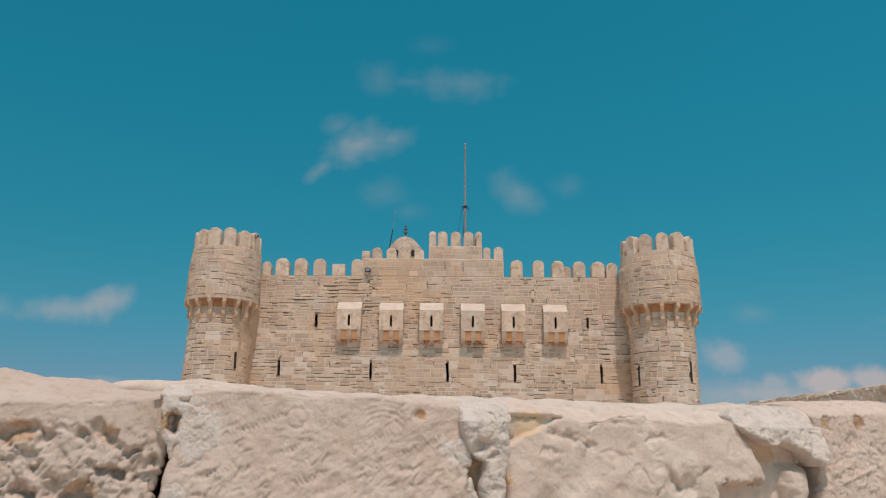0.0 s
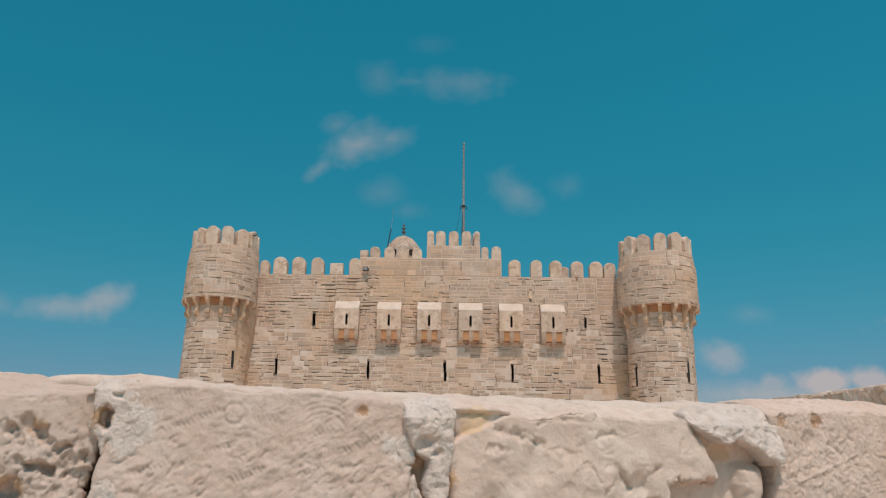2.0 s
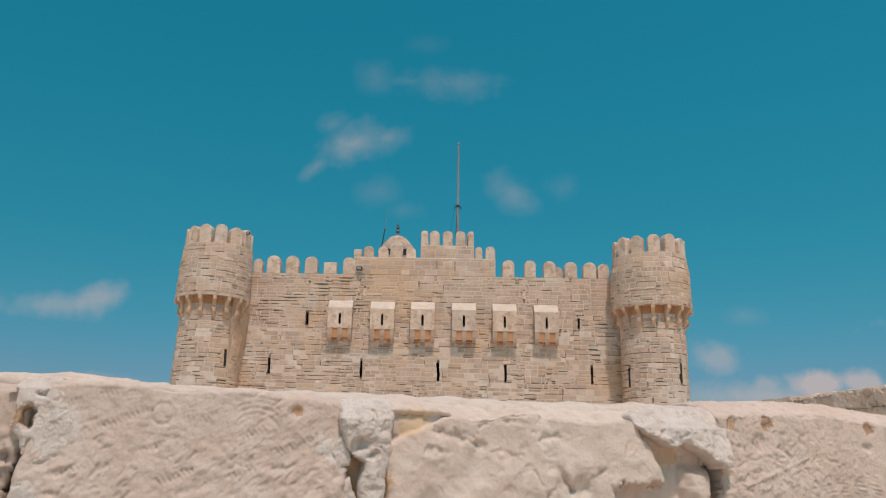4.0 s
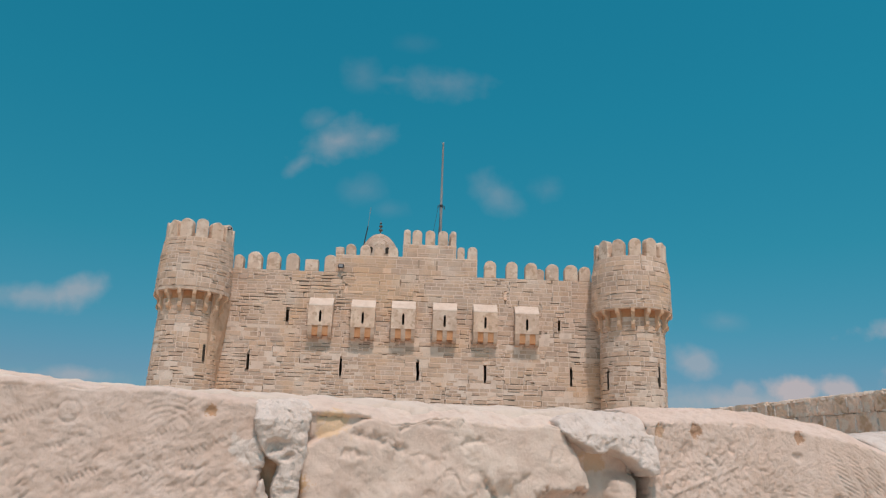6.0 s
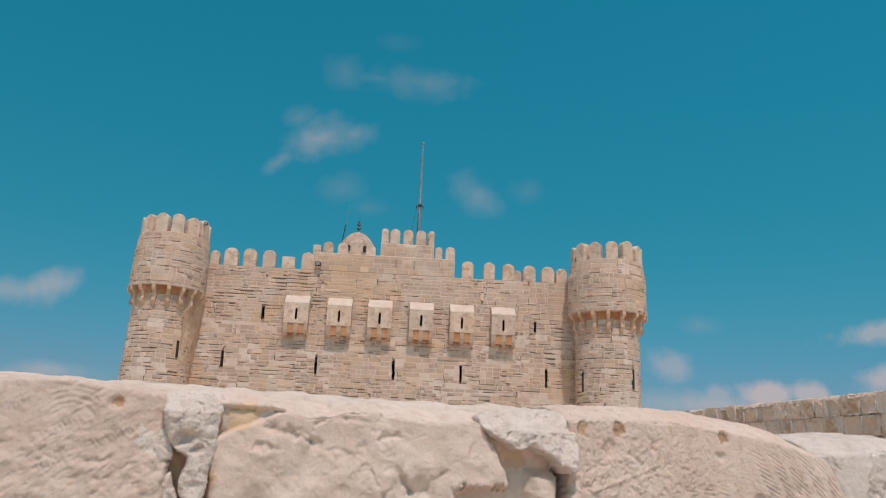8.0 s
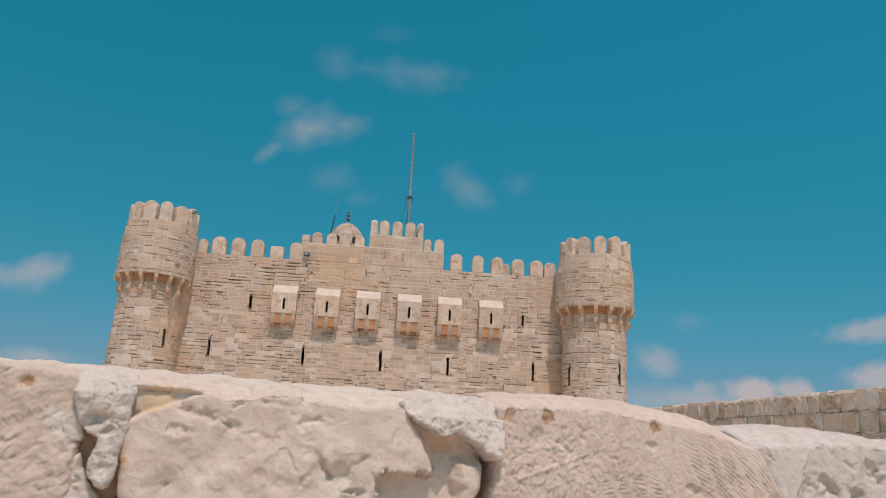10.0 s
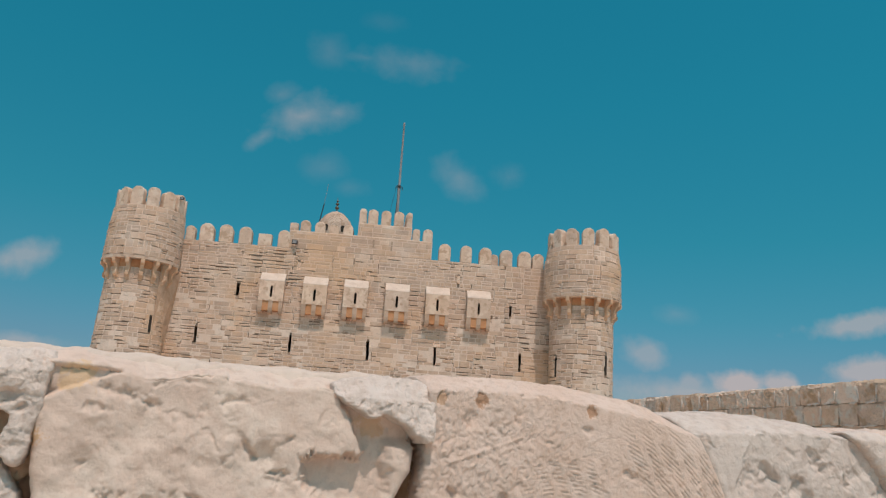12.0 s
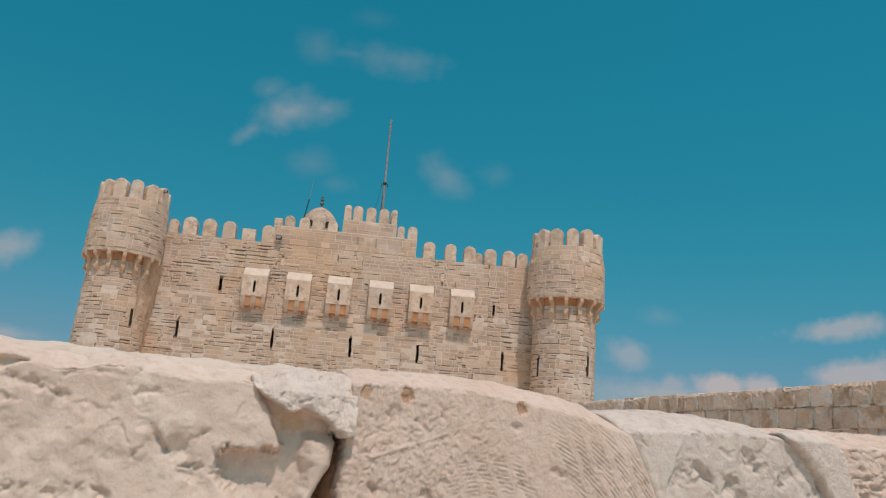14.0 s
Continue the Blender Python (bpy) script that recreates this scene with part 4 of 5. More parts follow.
def relief_pitted(u, v, w):
    p = stacked(u, v, w)
    q = warped(p, 0.025, 0.012, 31)
    h = 0.007 * fbm(p, 0.10, 2, 1) + 0.0085 * ridged(q, 0.040, 5, 5, 0.6)
    h -= 0.006 * smooth(0.15, 0.55, fbm(q * np.array([0.7, 1.4, 1]), 0.030, 4, 6, 0.6))
    h -= 0.003 * smooth(0.1, 0.5, fbm(q, 0.010, 3, 8, 0.6))
    h += 0.0028 * fbm(q, 0.012, 4, 9, 0.65) * smooth(-0.2, 0.3, fbm(p, 0.05, 2, 10))
    h *= 0.35 + 0.65 * (1 - smooth(0.038, 0.062, v))
    for cu, cv, ru, rv, d, t in ((-0.480, 0.033, 0.026, 0.011, 0.022, 8), (-0.448, 0.029, 0.012, 0.008, 0.012, -10), (-0.408, 0.034, 0.008, 0.007, 0.010, 0), (-0.386, 0.038, 0.016, 0.008, 0.018, -25),
                                 (-0.369, 0.024, 0.010, 0.013, 0.018, 20), (-0.348, 0.011, 0.014, 0.006, 0.014, 8), (-0.326, -0.001, 0.008, 0.005, 0.012, 25), (-0.406, -0.036, 0.020, 0.014, 0.024, 0),
                                 (-0.379, -0.012, 0.008, 0.008, 0.014, 0), (-0.362, -0.012, 0.009, 0.009, 0.016, 0), (-0.340, -0.018, 0.007, 0.004, 0.010, 0), (-0.451, -0.009, 0.006, 0.010, 0.010, 30), (-0.466, -0.033, 0.012, 0.009, 0.014, 20),
                                 (-0.435, -0.03, 0.010, 0.012, 0.012, 0)):
        h += pit(q[:, 0], q[:, 1], cu, cv, ru, rv, d, t, 0.6)
    return h


def relief_mortar(u, v, w):
    p = stacked(u, v, w)
    q = warped(p, 0.02, 0.006, 91)
    h = 0.0055 * fbm(q, 0.034, 3, 92, 0.55) + 0.0018 * fbm(q, 0.009, 4, 93, 0.6) - 0.0025 * smooth(0.15, 0.5, fbm(q, 0.012, 3, 94))
    for cu, cv, ru, rv, d, t in ((-0.286, 0.072, 0.014, 0.006, 0.010, -14), (-0.304, 0.048, 0.0085, 0.014, 0.042, -6), (-0.323, 0.060, 0.004, 0.018, 0.03, -10), (-0.299, 0.010, 0.005, 0.013, 0.016, -8), (-0.288, 0.010, 0.004, 0.011, 0.012, 10),
                                 (0.086, 0.024, 0.017, 0.009, 0.010, 12), (0.100, 0.010, 0.008, 0.007, 0.008, 30), (0.078, -0.078, 0.008, 0.005, 0.008, -20), (0.590, 0.052, 0.016, 0.006, 0.006, -18)):
        h += pit(q[:, 0], q[:, 1], cu, cv, ru, rv, d, t, 0.5)
    return h


def relief_crust(u, v, w):
    p = stacked(u, v, w)
    q = warped(p, 0.02, 0.005, 95)
    return 0.0075 * fbm(p, 0.036, 3, 96) + 0.0018 * fbm(q, 0.009, 3, 97, 0.6) - 0.0022 * smooth(0.2, 0.5, fbm(q, 0.010, 3, 98))


# rows of short chisel strokes: start and end along the wall and in height, depth
STROKES = ((-0.268, 0.063, -0.202, 0.080, 1.0), (-0.240, 0.033, -0.170, 0.060, 1.1), (-0.262, -0.016, -0.224, -0.003, 0.8), (-0.155, -0.026, -0.112, -0.009, 1.0),
           (-0.134, 0.047, -0.090, 0.056, 0.7), (-0.075, -0.017, -0.044, -0.006, 0.7), (-0.064, 0.028, -0.030, 0.040, 0.7), (-0.020, 0.012, 0.030, 0.034, 0.7), (-0.19, 0.006, -0.15, 0.02, 0.6))


def relief_tooled(u, v, w):
    p = stacked(u, v, w)
    h = 0.005 * fbm(p, 0.10, 3, 11) + 0.0024 * fbm(p, 0.018, 5, 12, 0.6)
    c, s = math.cos(radians(30)), math.sin(radians(30))
    q = stacked((u * c + v * s) * 0.45, (v * c - u * s) * 1.25, w)
    right = 0.45 + 0.55 * smooth(-0.2, -0.05, u - 1.0 * v)
    h += right * (0.0020 * fbm(q, 0.022, 3, 13) + 0.0026 * ridged(warped(q, 0.02, 0.004, 14), 0.013, 4, 15, 0.65))
    h -= 0.0022 * smooth(0.18, 0.5, fbm(q * 1.0, 0.011, 3, 16, 0.6)) * smooth(-0.1, 0.3, fbm(p, 0.05, 2, 17))
    h -= 0.0016 * smooth(0.15, 0.5, fbm(p, 0.0065, 2, 18)) * smooth(-0.3, 0.3, fbm(p, 0.04, 2, 19))
    for ua, va, ub, vb, k in STROKES:
        du, dv = ub - ua, vb - va
        ln = math.hypot(du, dv)
        a, b = ((u - ua) * du + (v - va) * dv) / ln, ((v - va) * du - (u - ua) * dv) / ln
        wob = 0.0012 * grad_noise(p / 0.012, 22)
        on = smooth(-0.002, 0.003, a) * (1 - smooth(ln - 0.003, ln + 0.002, a)) * np.exp(-((b + 2 * wob) / 0.0045) ** 4)
        h -= 0.0037 * k * on * np.abs(np.sin(np.pi * (a + 0.35 * b + wob) / 0.0056)) ** 3 * (0.5 + smooth(-0.3, 0.2, grad_noise(p / 0.02, 23)) * 0.5)
    d = np.hypot(u + 0.045, (v - 0.028))
    fan = smooth(0.02, 0.03, d) * (1 - smooth(0.045, 0.055, d)) * smooth(-0.028, -0.02, u + 0.043) * (1 - smooth(0.02, 0.03, u + 0.043)) * smooth(0.03, 0.04, v)
    h -= 0.0024 * np.abs(np.sin(np.pi * (d + 0.0012 * grad_noise(p / 0.012, 24)) / 0.0068)) ** 2 * fan
    r = np.hypot(u + 0.156, v - 0.055)
    h -= 0.0032 * np.exp(-((r - 0.0125) / 0.0018) ** 2)
    h += pit(u, v, 0.003, 0.062, 0.0105, 0.0075, 0.008, 0, 0.6)
    h -= 0.008 * smooth(0.045, 0.085, u) * smooth(0.055, 0.085, v)
    return h


def ledge(u, v, p, line, depth, reach, seed, soft=0.006):
    """A broken edge along a line of (u, v): the face steps back under it and comes out again within reach metres."""
    lu, lv = np.array(line).T
    s = np.interp(u, lu, lv) + 0.009 * fbm(p, 0.020, 5, seed, 0.7) - v
    ends = smooth(lu[0] - soft, lu[0] + soft, u) * (1 - smooth(lu[-1] - soft, lu[-1] + soft, u))
    broken = smooth(-0.30, 0.25, fbm(p, 0.022, 3, seed + 20))
    return -depth * ends * broken * smooth(-0.004, 0.004, s) * (1 - smooth(0.0, 1.0, s / reach))


def relief_cream(u, v, w):
    p = stacked(u, v, w)
    q = warped(p, 0.03, 0.010, 141)
    h = 0.012 * fbm(p, 0.10, 3, 41) + 0.0050 * fbm(q, 0.050, 3, 42, 0.45) + 0.0015 * ridged(q, 0.018, 5, 43, 0.62) * smooth(-0.2, 0.3, fbm(p, 0.08, 2, 144)) - 0.0007 * smooth(0.2, 0.5, fbm(q, 0.008, 3, 45))
    h -= 0.006 * smooth(0.2, 0.6, fbm(q, 0.03, 3, 46)) * smooth(0.0, 0.3, fbm(p, 0.09, 2, 47))
    q = warped(warped(p, 0.035, 0.016, 145), 0.010, 0.004, 146)
    for cu, cv, ru, rv, d, t, k in ((0.205, 0.040, 0.034, 0.008, 0.005, -14, 1.0), (0.242, 0.024, 0.013, 0.010, 0.009, -35, 0.9), (0.344, 0.040, 0.010, 0.009, 0.010, -15, 0.9),
                                    (0.352, -0.012, 0.009, 0.032, 0.004, 35, 1.0), (0.39, -0.03, 0.018, 0.018, 0.006, -15, 1.0), (0.285, 0.060, 0.030, 0.005, 0.005, -8, 1.0)):
        h += pit(q[:, 0], q[:, 1], cu, cv, ru, rv, d, t, k)
    for k, (line, depth, reach) in enumerate((
            (((0.179, 0.049), (0.211, 0.045), (0.228, 0.036), (0.250, 0.030)), 0.010, 0.024), (((0.289, 0.072), (0.312, 0.064), (0.350, 0.064)), 0.005, 0.012),
            (((0.296, 0.007), (0.318, 0.003), (0.327, -0.018), (0.336, -0.030), (0.349, -0.030)), 0.008, 0.020), (((0.392, -0.015), (0.425, 0.000)), 0.005, 0.020),
            (((0.360, -0.006), (0.376, -0.024), (0.384, -0.038), (0.395, -0.044), (0.420, -0.046)), 0.010, 0.024), (((0.190, -0.078), (0.211, -0.080), (0.228, -0.070)), 0.007, 0.030),
            (((0.243, -0.074), (0.290, -0.074)), 0.007, 0.030))):
        h += ledge(u, v, p, line, depth, reach, 150 + k)
    # broken shelf under the top crust
    edge = 0.052 + 0.46 * (u - 0.18)
    cut = smooth(-0.002, 0.004, v - edge - 0.004 * grad_noise(p / 0.02, 44)) * smooth(0.094, 0.102, u) * (1 - smooth(0.205, 0.23, u)) * (1 - smooth(0.063, 0.067, v))
    h -= 0.015 * cut
    # hollow below the overhanging crust, and a wider one under a broken ledge
    line = 0.474 + 0.55 * (0.06 - v) - 1.25 * np.maximum(0, -0.014 - v) + 0.009 * fbm(p, 0.03, 4, 49, 0.6)
    ridge = smooth(0.538, 0.556, u + 0.010 * fbm(p, 0.03, 3, 147)) * smooth(-0.010, 0.010, -v)
    upper = 0.026 * smooth(-0.003, 0.010, u - line) * (1 - smooth(0.062, 0.085, v)) * (1 - 0.8 * ridge) * (1 - smooth(0.070, 0.105, 0.5 * (0.52 - u) - v))
    below = -0.021 + 0.009 * fbm(p, 0.022, 5, 148, 0.68) - v
    side = u - 0.430 - 0.9 * np.maximum(0, -0.055 - v) + 0.010 * fbm(p, 0.02, 4, 149, 0.6)
    lower = 0.027 * smooth(-0.003, 0.007, below) * smooth(-0.004, 0.022, side) * (1 - ridge) * (1 - 0.3 * smooth(0.03, 0.09, below))
    h -= np.maximum(upper, lower)
    return h


def relief_coarse(u, v, w):
    p = stacked(u, v, w)
    warp = warped(p, 0.018, 0.007, 61)
    rough = 1 - smooth(-0.02, 0.07, (u - 0.78) * 0.75 + (0.03 - v) * 0.6 + 0.03 * fbm(p, 0.06, 2, 65))
    h = 0.004 * fbm(p, 0.08, 3, 51) + (0.0010 + 0.0024 * rough) * ridged(warp, 0.022, 5, 52, 0.68)
    h += (0.0003 + 0.0016 * rough) * fbm(warp, 0.0085, 4, 58, 0.65)
    h -= (0.0004 + 0.0016 * rough) * smooth(0.1, 0.5, fbm(warp * np.array([1.0, 0.7, 1.0]), 0.010, 4, 53, 0.6))
    q = warped(warped(p, 0.02, 0.006, 66), 0.007, 0.0035, 67)
    for cu, cv, ru, rv, d in ((0.684, 0.066, 0.008, 0.014, 0.008), (0.861, 0.064, 0.010, 0.010, 0.008), (0.622, 0.064, 0.008, 0.014, 0.007), (0.667, 0.038, 0.013, 0.012, 0.006), (0.74, 0.045, 0.006, 0.009, 0.005), (0.853, 0.037, 0.010, 0.005, 0.005), (0.640, -0.062, 0.008, 0.009, 0.007), (0.717, -0.066, 0.012, 0.010, 0.006), (0.924, -0.025, 0.016, 0.005, 0.004)):
        h += pit(q[:, 0], q[:, 1], cu, cv, ru, rv, d, 0, 0.5)
    # arcs of a toothed chisel, in broken sweeps
    d = np.hypot(u - 0.80, v + 0.25)
    wob = 0.0016 * grad_noise(p / 0.016, 57) + 0.003 * grad_noise(p / 0.05, 56)
    lines = np.abs(np.sin(np.pi * (d + wob) / 0.0056)) ** 1.5
    sweeps = smooth(-0.80, 0.0, np.sin(2 * np.pi * (u + 0.5 * v + 0.012 * grad_noise(p / 0.04, 54)) / 0.030))
    fan = 1 - smooth(0.6, 1.15, np.hypot((u - 0.815) / 0.085, (v + 0.045) / 0.040) + 0.5 * fbm(p, 0.04, 3, 68))
    shoulder = smooth(0.0, 0.05, u - 0.89 - 0.5 * np.maximum(0, 0.02 - v) + 0.02 * fbm(p, 0.03, 3, 69))
    h -= 0.0027 * np.clip(0.12 + fan + shoulder, 0, 1) * lines * sweeps * (1 - 0.85 * rough) * smooth(-0.50, -0.10, grad_noise(p / 0.014, 55))
    # one long scratch
    a = (v + 0.030 - 0.36 * (u - 0.61)) + 0.0015 * grad_noise(p / 0.02, 59)
    h += 0.0022 * np.exp(-(a / 0.0016) ** 2) * smooth(0.61, 0.63, u) * (1 - smooth(0.735, 0.76, u)) * smooth(-0.45, -0.1, grad_noise(p / 0.022, 62))
    h += 0.0010 * fbm(p, 0.007, 3, 60, 0.6)
    # rounded shoulder
    h -= 0.020 * smooth(0.97, 1.06, u) * smooth(0.0, 0.08, v)
    return h


def relief_white(u, v, w):
    p = stacked(u, v, w)
    q = warped(p, 0.03, 0.010, 75)
    h = 0.008 * fbm(p, 0.09, 3, 71) + 0.0045 * ridged(q, 0.030, 5, 72, 0.6)
    h -= 0.005 * smooth(0.1, 0.5, fbm(q, 0.045, 3, 73))
    # flat flake that overhangs a hollow
    flake = smooth(1.075, 1.11, u + 0.01 * fbm(p, 0.03, 2, 80)) * (1 - smooth(-0.002, 0.003, u - (1.136 + 0.45 * v) - 0.010 * fbm(p, 0.04, 3, 76))) * (1 - smooth(0.030, 0.045, v))
    h = h * (1 - 0.75 * flake) + 0.004 * flake
    q = warped(warped(p, 0.035, 0.018, 78), 0.010, 0.004, 79)
    for cu, cv, ru, rv, d, t, k in ((1.150, -0.012, 0.010, 0.026, 0.007, -12, 0.8), (1.186, -0.006, 0.026, 0.012, 0.011, -18, 0.6), (1.288, 0.022, 0.010, 0.017, 0.010, 20, 0.6), (1.312, 0.002, 0.014, 0.018, 0.008, 20, 0.8),
                                    (1.18, 0.054, 0.03, 0.004, 0.005, -5, 0.8), (1.078, 0.034, 0.016, 0.006, 0.008, -30, 0.6), (1.24, 0.028, 0.018, 0.008, 0.006, 10, 0.9), (1.345, -0.01, 0.012, 0.014, 0.010, 0, 0.9), (1.25, -0.035, 0.02, 0.014, 0.010, 0, 0.8)):
        h += pit(q[:, 0], q[:, 1], cu, cv, ru, rv, d, t, k)
    # undercut beside the slab of mortar
    gap = 1.428 - 0.9 * v - u
    h -= 0.009 * (1 - smooth(0.016, 0.045, gap + 0.008 * fbm(p, 0.03, 3, 77))) * smooth(0.0, 0.02, 0.058 - v)
    return h


def relief_layered(u, v, w):
    p = stacked(u, v, w)
    h = 0.006 * fbm(p, 0.08, 3, 81) + 0.002 * fbm(p, 0.014, 4, 82, 0.6)
    q = warped(p * np.array([0.42, 1.0, 1.0]), 0.02, 0.006, 85)
    h += smooth(1.485, 1.51, u) * (0.0075 * ridged(q, 0.020, 4, 86, 0.6) - 0.007 * smooth(0.05, 0.4, fbm(q, 0.011, 3, 87, 0.5)))
    return h


near = new("wall_near", mesh_of("wall_near", *join_vf([box_vf(-2.6, 3.6, -0.02, 0.55, -1.6, -0.31), box_vf(-2.6, 3.6, 0.19, 0.5, -0.31, 0.04)]), M_MORTAR))
near.matrix_world = pose(*WALL_O, 0, 0, math.degrees(math.atan2(0.2527, 0.9676)))
tagged(near, "waist-high parapet of rough eroded limestone blocks and crumbling mortar", "wall", kind="structure")
NEAR_INV = near.matrix_world.inverted()


def block(*args, **kw):
    ob = rock_block(*args, **kw)
    ob.matrix_parent_inverse = NEAR_INV
    return ob


def crust(*args, **kw):
    ob = lump(*args, **kw)
    ob.matrix_parent_inverse = NEAR_INV
    return ob


block("stone_block", -1.30, -0.70, 0, 0, (0.08, 0.085, 0.08), (0.12, 0.125, 0.12), -0.01, relief_white, M_BLOCK, near, "rough limestone block", step=0.006)
block("stone_block", -0.69, -0.314, 0, 0.2, (0.084, 0.070, 0.083), (0.141, 0.115, 0.097), -0.012, relief_pitted, M_PITTED, near, "deeply pitted and eroded limestone block", corner=0.009)
block("stone_block", -0.305, 0.068, 0.2, 0.0, (0.088, 0.088, 0.078), (0.102, 0.096, 0.096), 0.0, relief_tooled, M_TOOLED, near, "chisel-marked limestone block with a small incised circle", corner=0.009)
block("stone_block", 0.114, 0.600, -0.15, 0.46, (0.070, 0.068, 0.074), (0.097, 0.094, 0.098), 0.006, relief_cream, M_CREAM, near, "smooth cream limestone block with worn hollows", wavy=0.0085)
block("stone_block", 0.601, 1.075, 0.05, -0.42, (0.076, 0.079, 0.045), (0.103, 0.109, 0.086), 0.012, relief_coarse, M_BLOCK, near, "coarse limestone block with curved chisel grooves", corner=0.008)
block("stone_block", 1.074, 1.442, -0.42, -0.9, (0.045, 0.060, 0.058), (0.080, 0.092, 0.080), 0.0, relief_white, M_WHITE, near, "pale limestone block with shallow scoops")
block("stone_block", 1.43, 1.95, -0.9, 0, (0.055, 0.058, 0.065), (0.082, 0.088, 0.098), 0.004, relief_layered, M_BLOCK, near, "layered weathered limestone block")
block("stone_block", 1.96, 2.5, 0, 0, (0.07, 0.07, 0.07), (0.10, 0.10, 0.10), 0.0, relief_white, M_BLOCK, near, "rough limestone block", step=0.006)

# mortar in and over the joints
LEFT_FILL = [(-0.324, 0.094), (-0.321, 0.058), (-0.324, 0.034), (-0.314, 0.024), (-0.304, 0.0), (-0.298, -0.012), (-0.276, -0.002), (-0.243, 0.016), (-0.253, 0.042), (-0.266, 0.080), (-0.275, 0.096)]
LEFT_FOOT = [(-0.308, -0.024), (-0.290, -0.020), (-0.276, -0.045), (-0.274, -0.10), (-0.318, -0.10), (-0.315, -0.046)]
JOINT_LUMP = [(0.054, 0.082), (0.058, 0.064), (0.059, 0.042), (0.064, 0.030), (0.076, 0.007), (0.094, 0.003), (0.083, -0.028), (0.087, -0.043), (0.103, -0.058), (0.112, -0.052), (0.119, -0.033), (0.118, -0.010),
              (0.126, 0.012), (0.125, 0.046), (0.132, 0.075), (0.122, 0.086)]
JOINT_SMEAR = [(0.050, 0.018), (0.060, 0.040), (0.072, 0.023), (0.077, -0.002), (0.064, -0.005), (0.052, 0.001)]
JOINT_STUB = [(0.066, -0.018), (0.076, -0.014), (0.081, -0.036), (0.098, -0.061), (0.117, -0.086), (0.117, -0.13), (0.040, -0.13), (0.053, -0.082), (0.061, -0.055)]
HOOK = [(0.467, 0.074), (0.472, 0.057), (0.489, 0.046), (0.509, 0.035), (0.524, 0.028), (0.545, 0.036), (0.558, 0.028), (0.574, 0.022), (0.582, 0.012), (0.594, 0.000), (0.607, 0.004), (0.612, 0.03), (0.613, 0.06), (0.612, 0.088), (0.55, 0.092), (0.50, 0.086)]
SLAB = [(1.352, 0.068), (1.380, 0.050), (1.404, 0.028), (1.426, 0.002), (1.452, -0.036), (1.474, -0.09), (1.53, -0.09), (1.502, -0.002), (1.490, 0.045), (1.455, 0.070), (1.41, 0.074)]
plate("mortar", LEFT_FILL, 0.0005, 0.08, 0.02, 0.008, relief_mortar, M_LIME, near, "white crumbling lime mortar with brown holes", seed=1, bite=0.6, ragged=0.004, lip=0.080)
plate("mortar", LEFT_FOOT, 0.006, 0.0, 0.03, 0.010, relief_mortar, M_LIME, near, "white crumbling lime mortar", seed=2)
# added behind the joint; its brown puts bounced light into the colour
crust("inner_stone", (0.094, -0.034, -0.015), (0.034, 0.016, 0.06), 4, 0.003, 6, M_RUST_BOUNCE, near, "rusty brown stone deep in an open joint")
plate("mortar", JOINT_LUMP, 0.015, 0.03, 0.05, 0.009, relief_mortar, M_LIME, near, "white lime mortar lump filling a joint", seed=3)
plate("mortar", JOINT_SMEAR, 0.0015, 0.0, 0.02, 0.006, relief_mortar, M_LIME, near, "smear of white mortar on a block's edge", seed=4, bite=0.5)
plate("mortar", JOINT_STUB, 0.008, 0.06, 0.045, 0.011, relief_mortar, M_LIME, near, "mortar stub in an open joint", seed=5)
plate("mortar", HOOK, 0.032, 0.34, 0.05, 0.006, relief_crust, M_LIME, near, "white mortar crust overhanging a hollow", seed=6)
# a second added filler, rust and bounced light in one brown
crust("inner_stone", (0.609, -0.075, -0.075), (0.017, 0.045, 0.078), 0, 0.004, 7, M_RUST_BOUNCE, near, "rusty brown stone deep in an open joint")
plate("mortar", SLAB, 0.013, 0.03, 0.03, 0.010, relief_crust, M_LIME, near, "smooth pale slab of mortar between two blocks", seed=8, bite=0.4, ragged=0.004)

# loose slab and a skin of mortar on the wall's top
crust("flat_stone", (-0.292, -0.118, 0.091), (0.108, 0.060, 0.016), 0, 0.003, 14, M_CREAM, near, "flat pale stone bedded on the wall top", size=0.05)


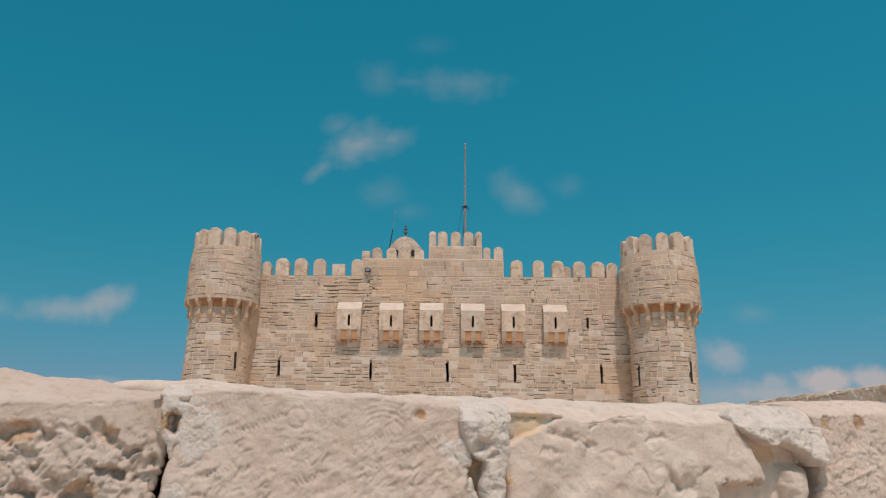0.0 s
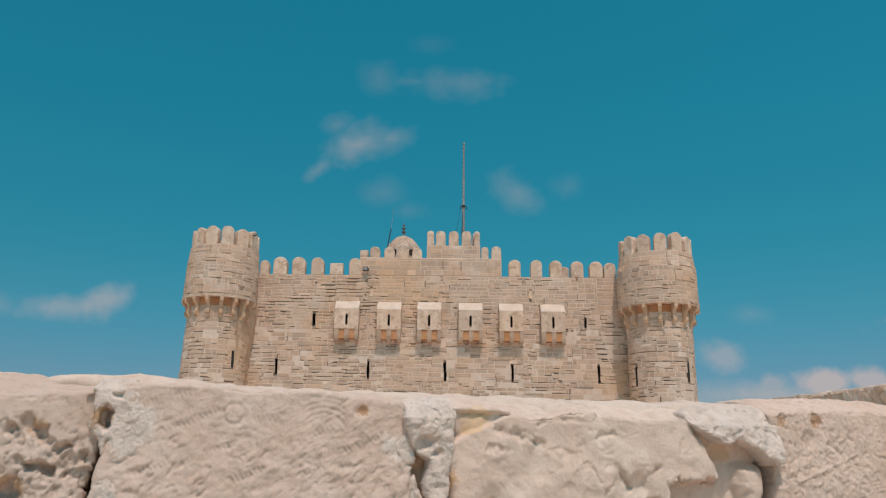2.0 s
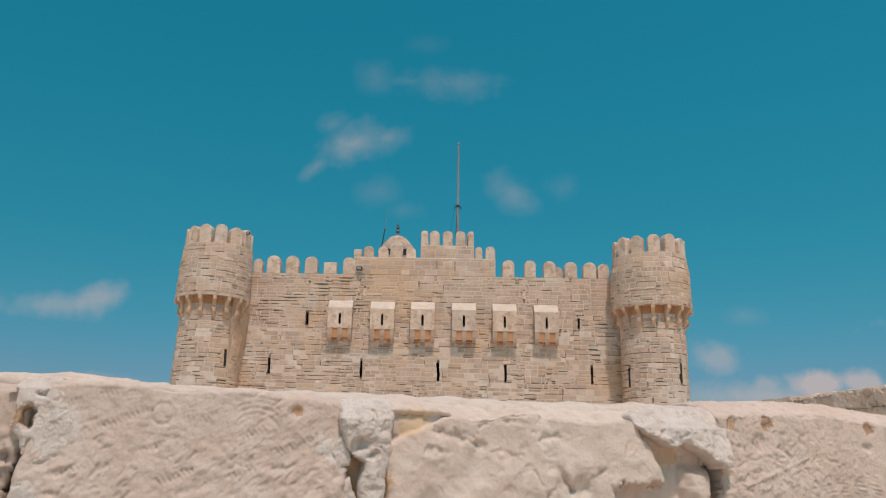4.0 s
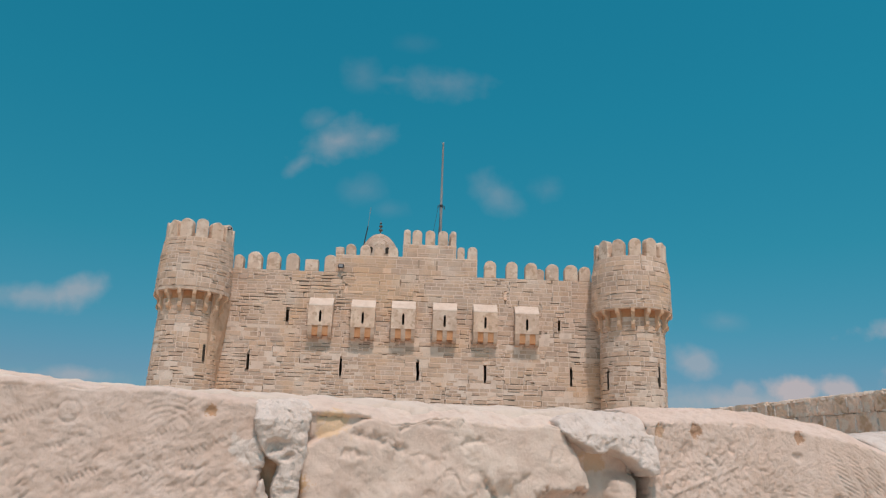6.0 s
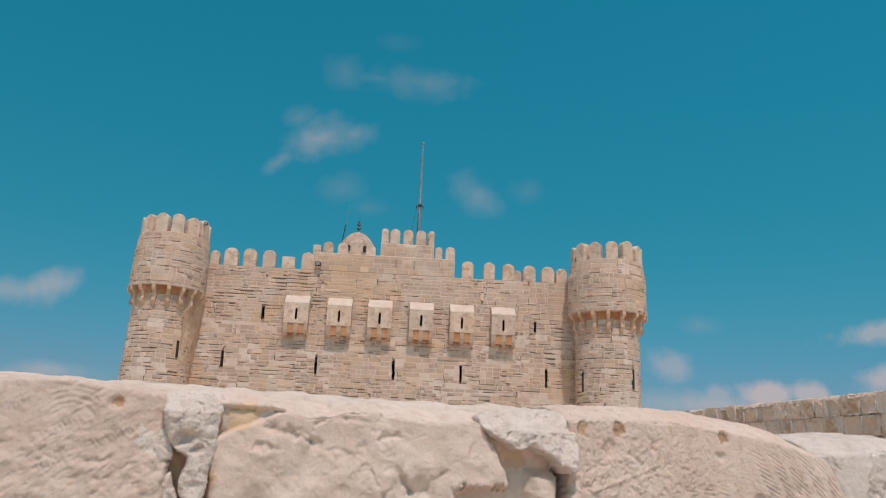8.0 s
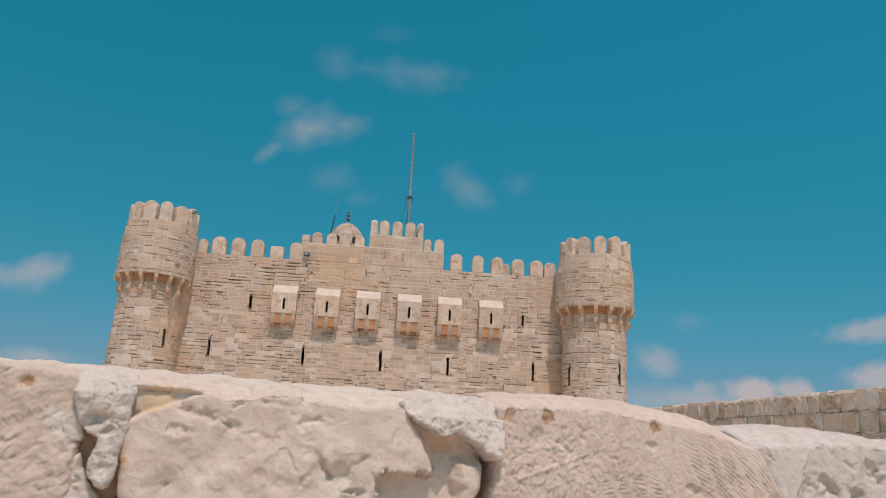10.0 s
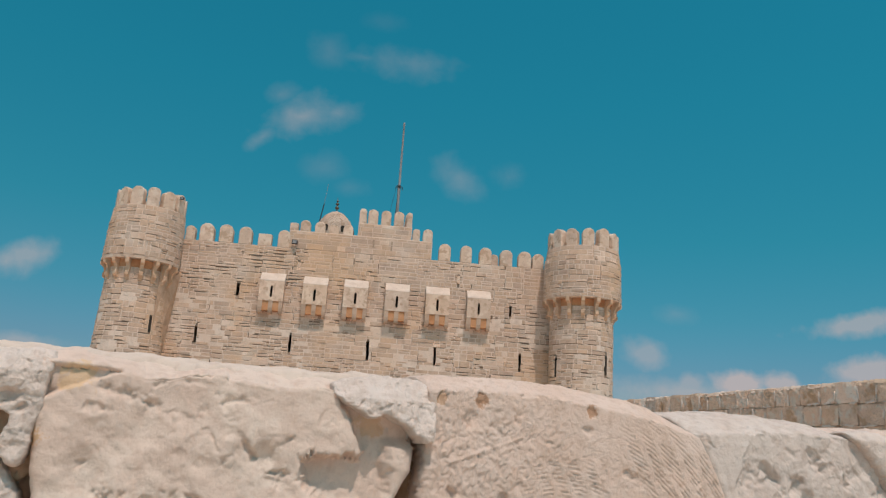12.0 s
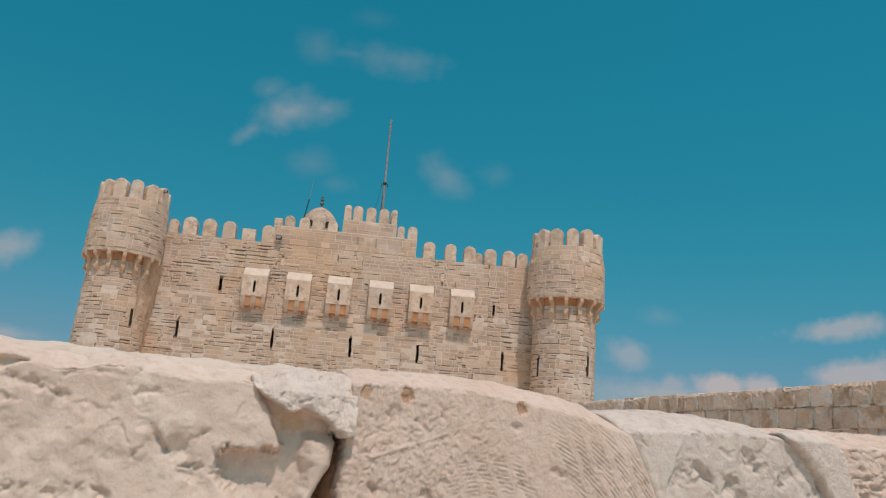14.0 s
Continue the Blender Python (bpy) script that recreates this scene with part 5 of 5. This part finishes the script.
def build_capping(ua, ub):
    us, ws = np.arange(ua, ub, 0.003), np.concatenate([np.linspace(-0.012, -0.11, 40), np.linspace(-0.12, -0.40, 12)])
    tops = sorted(t[1:] for t in TOPS if t[0] == "stone_block")
    lip, crest = np.zeros_like(us), np.zeros_like(us)
    for k, u in enumerate(us):
        b = min(tops, key=lambda t: max(t[0] - u, u - t[1]))
        s = float(np.clip((u - b[0]) / (b[1] - b[0]), 0, 1))
        lip[k], crest[k] = three(b[2], s), three(b[3], s)
    ker = np.ones(15) / 15
    pad = np.pad(np.stack([lip, crest]), ((0, 0), (7, 7)), mode="edge")
    lip, crest = np.convolve(pad[0], ker, "valid"), np.convolve(pad[1], ker, "valid")
    wave = np.stack([us, np.full_like(us, 3.1), np.zeros_like(us)], 1)
    lip, crest = lip + 0.004 * fbm(wave, 0.07, 3, 201), crest + 0.0045 * fbm(wave, 0.05, 4, 202, 0.6)
    U, W = np.meshgrid(us, ws)
    t = np.clip((-W - 0.007) / 0.09, 0, 1)
    V = lip + (crest - lip) * np.sin(t * math.pi / 2)
    V = V - 0.03 * np.clip((-W - 0.097) / 0.3, 0, 1) ** 2
    p = np.stack([U.ravel(), W.ravel(), np.zeros(U.size)], 1)
    ragged = (0.040 + 0.022 * fbm(p, 0.06, 4, 211)).reshape(U.shape)
    edge = smooth(-0.004, 0.010, -W - ragged)
    ends = smooth(0, 0.05, U - ua) * smooth(0, 0.06, ub - U)
    V = V - 0.010 + 0.0095 * edge * ends + (0.0022 * fbm(p, 0.03, 4, 212)).reshape(U.shape)
    n, m = len(us), len(ws)
    idx = np.arange(n * m).reshape(m, n)
    quads = np.stack([idx[:-1, :-1], idx[:-1, 1:], idx[1:, 1:], idx[1:, :-1]], -1).reshape(-1, 4)
    ob = child("capping", mesh_of("capping", to_world(U.ravel(), W.ravel(), V.ravel()).tolist(), quads.tolist(), M_CAP, True), near, None, "thin pale mortar capping over the blocks")
    ob.matrix_parent_inverse = NEAR_INV


build_capping(-0.33, 0.62)

# ---- face stones of the castle, last ----
def build_face_stones():
    rng = random.Random(21)
    gap = 0.050
    footprint = [(x - 0.70, x + 0.70, 8.9, 10.5) for x in BOX_X] + [(3.93, 4.38, 7.08, 7.3), (5.12, 5.32, 10.96, 11.44), (-4.35, -4.15, 10.98, 11.46)]
    stones = patched(rng, -11.4, 10.9, 3.2, WALL_TOP - 0.02, HOLES + footprint, gap)
    one = bpy.data.meshes.new("stone")
    v, f = box_vf(-0.5, 0.5, -0.5, 0.5, -0.5, 0.5)
    inset = [(x * 0.97 if y < 0 else x, y, z * 0.92 if y < 0 else z) for x, y, z in v]
    mid = [(x, -0.35, z) for x, y, z in v[:4]]
    verts = inset[:4] + mid + v[4:]
    faces = [(0, 1, 2, 3)] + [((i + 1) % 4 + 4 * k, i + 4 * k, i + 4 * k + 4, (i + 1) % 4 + 4 * k + 4) for k in (0, 1) for i in range(4)] + [(11, 10, 9, 8)]
    one.from_pydata(verts, [], faces)
    one.materials.append(M_ASHLAR_OB)
    rest, count = [], 0
    pointing = [box_vf(x - 0.72, x + 0.72, 0.0, 0.062, 8.6, 10.7) for x in BOX_X]
    for stone in stones:
        sx, sz = (stone[0] + stone[1]) / 2, (stone[2] + stone[3]) / 2
        wear = 0.40 + 0.8 * noise.noise((sx * 0.25, sz * 0.5, 3.0)) - (0.12 if sz > 10.9 else 0.0)
        (x0, x1, z0, z1), p, fill = worn(rng, *stone, gap, wear)
        if sz < 9.0 and rng.random() < 0.16 + 0.35 * noise.noise((sx * 0.4, sz * 0.6, 8.0)):
            pointing.append(box_vf(stone[0] - 0.026, stone[1] + 0.026, -rng.uniform(0.0, 0.012), 0.062, stone[2] - 0.026, stone[3] + 0.026))
            continue
        pointing += [box_vf(c[0], c[1], 0.0, 0.062, c[2], c[3]) for c in fill]
        if count < 300 and -4.6 < x0 and x1 < 5.4 and 5.2 < z0 < 8.6:
            ob = child("stone", one, front_wall, pose((x0 + x1) / 2, (0.07 - p) / 2, (z0 + z1) / 2, 0, rng.uniform(-0.5, 0.5), 0))
            ob.scale = (x1 - x0, p + 0.07, z1 - z0)
            count += 1
        else:
            rest.append(box_vf(x0, x1, -p, 0.07, z0, z1, min(0.012, p * 0.8)))
    for x0, x1, z0, z1 in coursed(rng, -4.98, 3.5, WALL_TOP + 0.01, 13.38, 0.24, 0.4, 0.35, 0.85, (), 0.04):
        rest.append(box_vf(x0, x1, 0.03 - rng.uniform(0.003, 0.016), 0.05, z0, z1, 0.003))
    for x0, x1, z0, z1 in coursed(rng, -0.97, 2.22, 13.42, 14.2, 0.24, 0.4, 0.35, 0.85, (), 0.04):
        rest.append(box_vf(x0, x1, 0.12 - rng.uniform(0.003, 0.016), 0.14, z0, z1, 0.003))
    ob = child("stonework", mesh_of("stonework", *join_vf(rest), M_ASHLAR), front_wall)
    ob["kind"] = "stuff"
    ob = child("pointing", mesh_of("pointing", *join_vf(pointing), M_MORTAR), front_wall)
    ob["kind"] = "stuff"


build_face_stones()
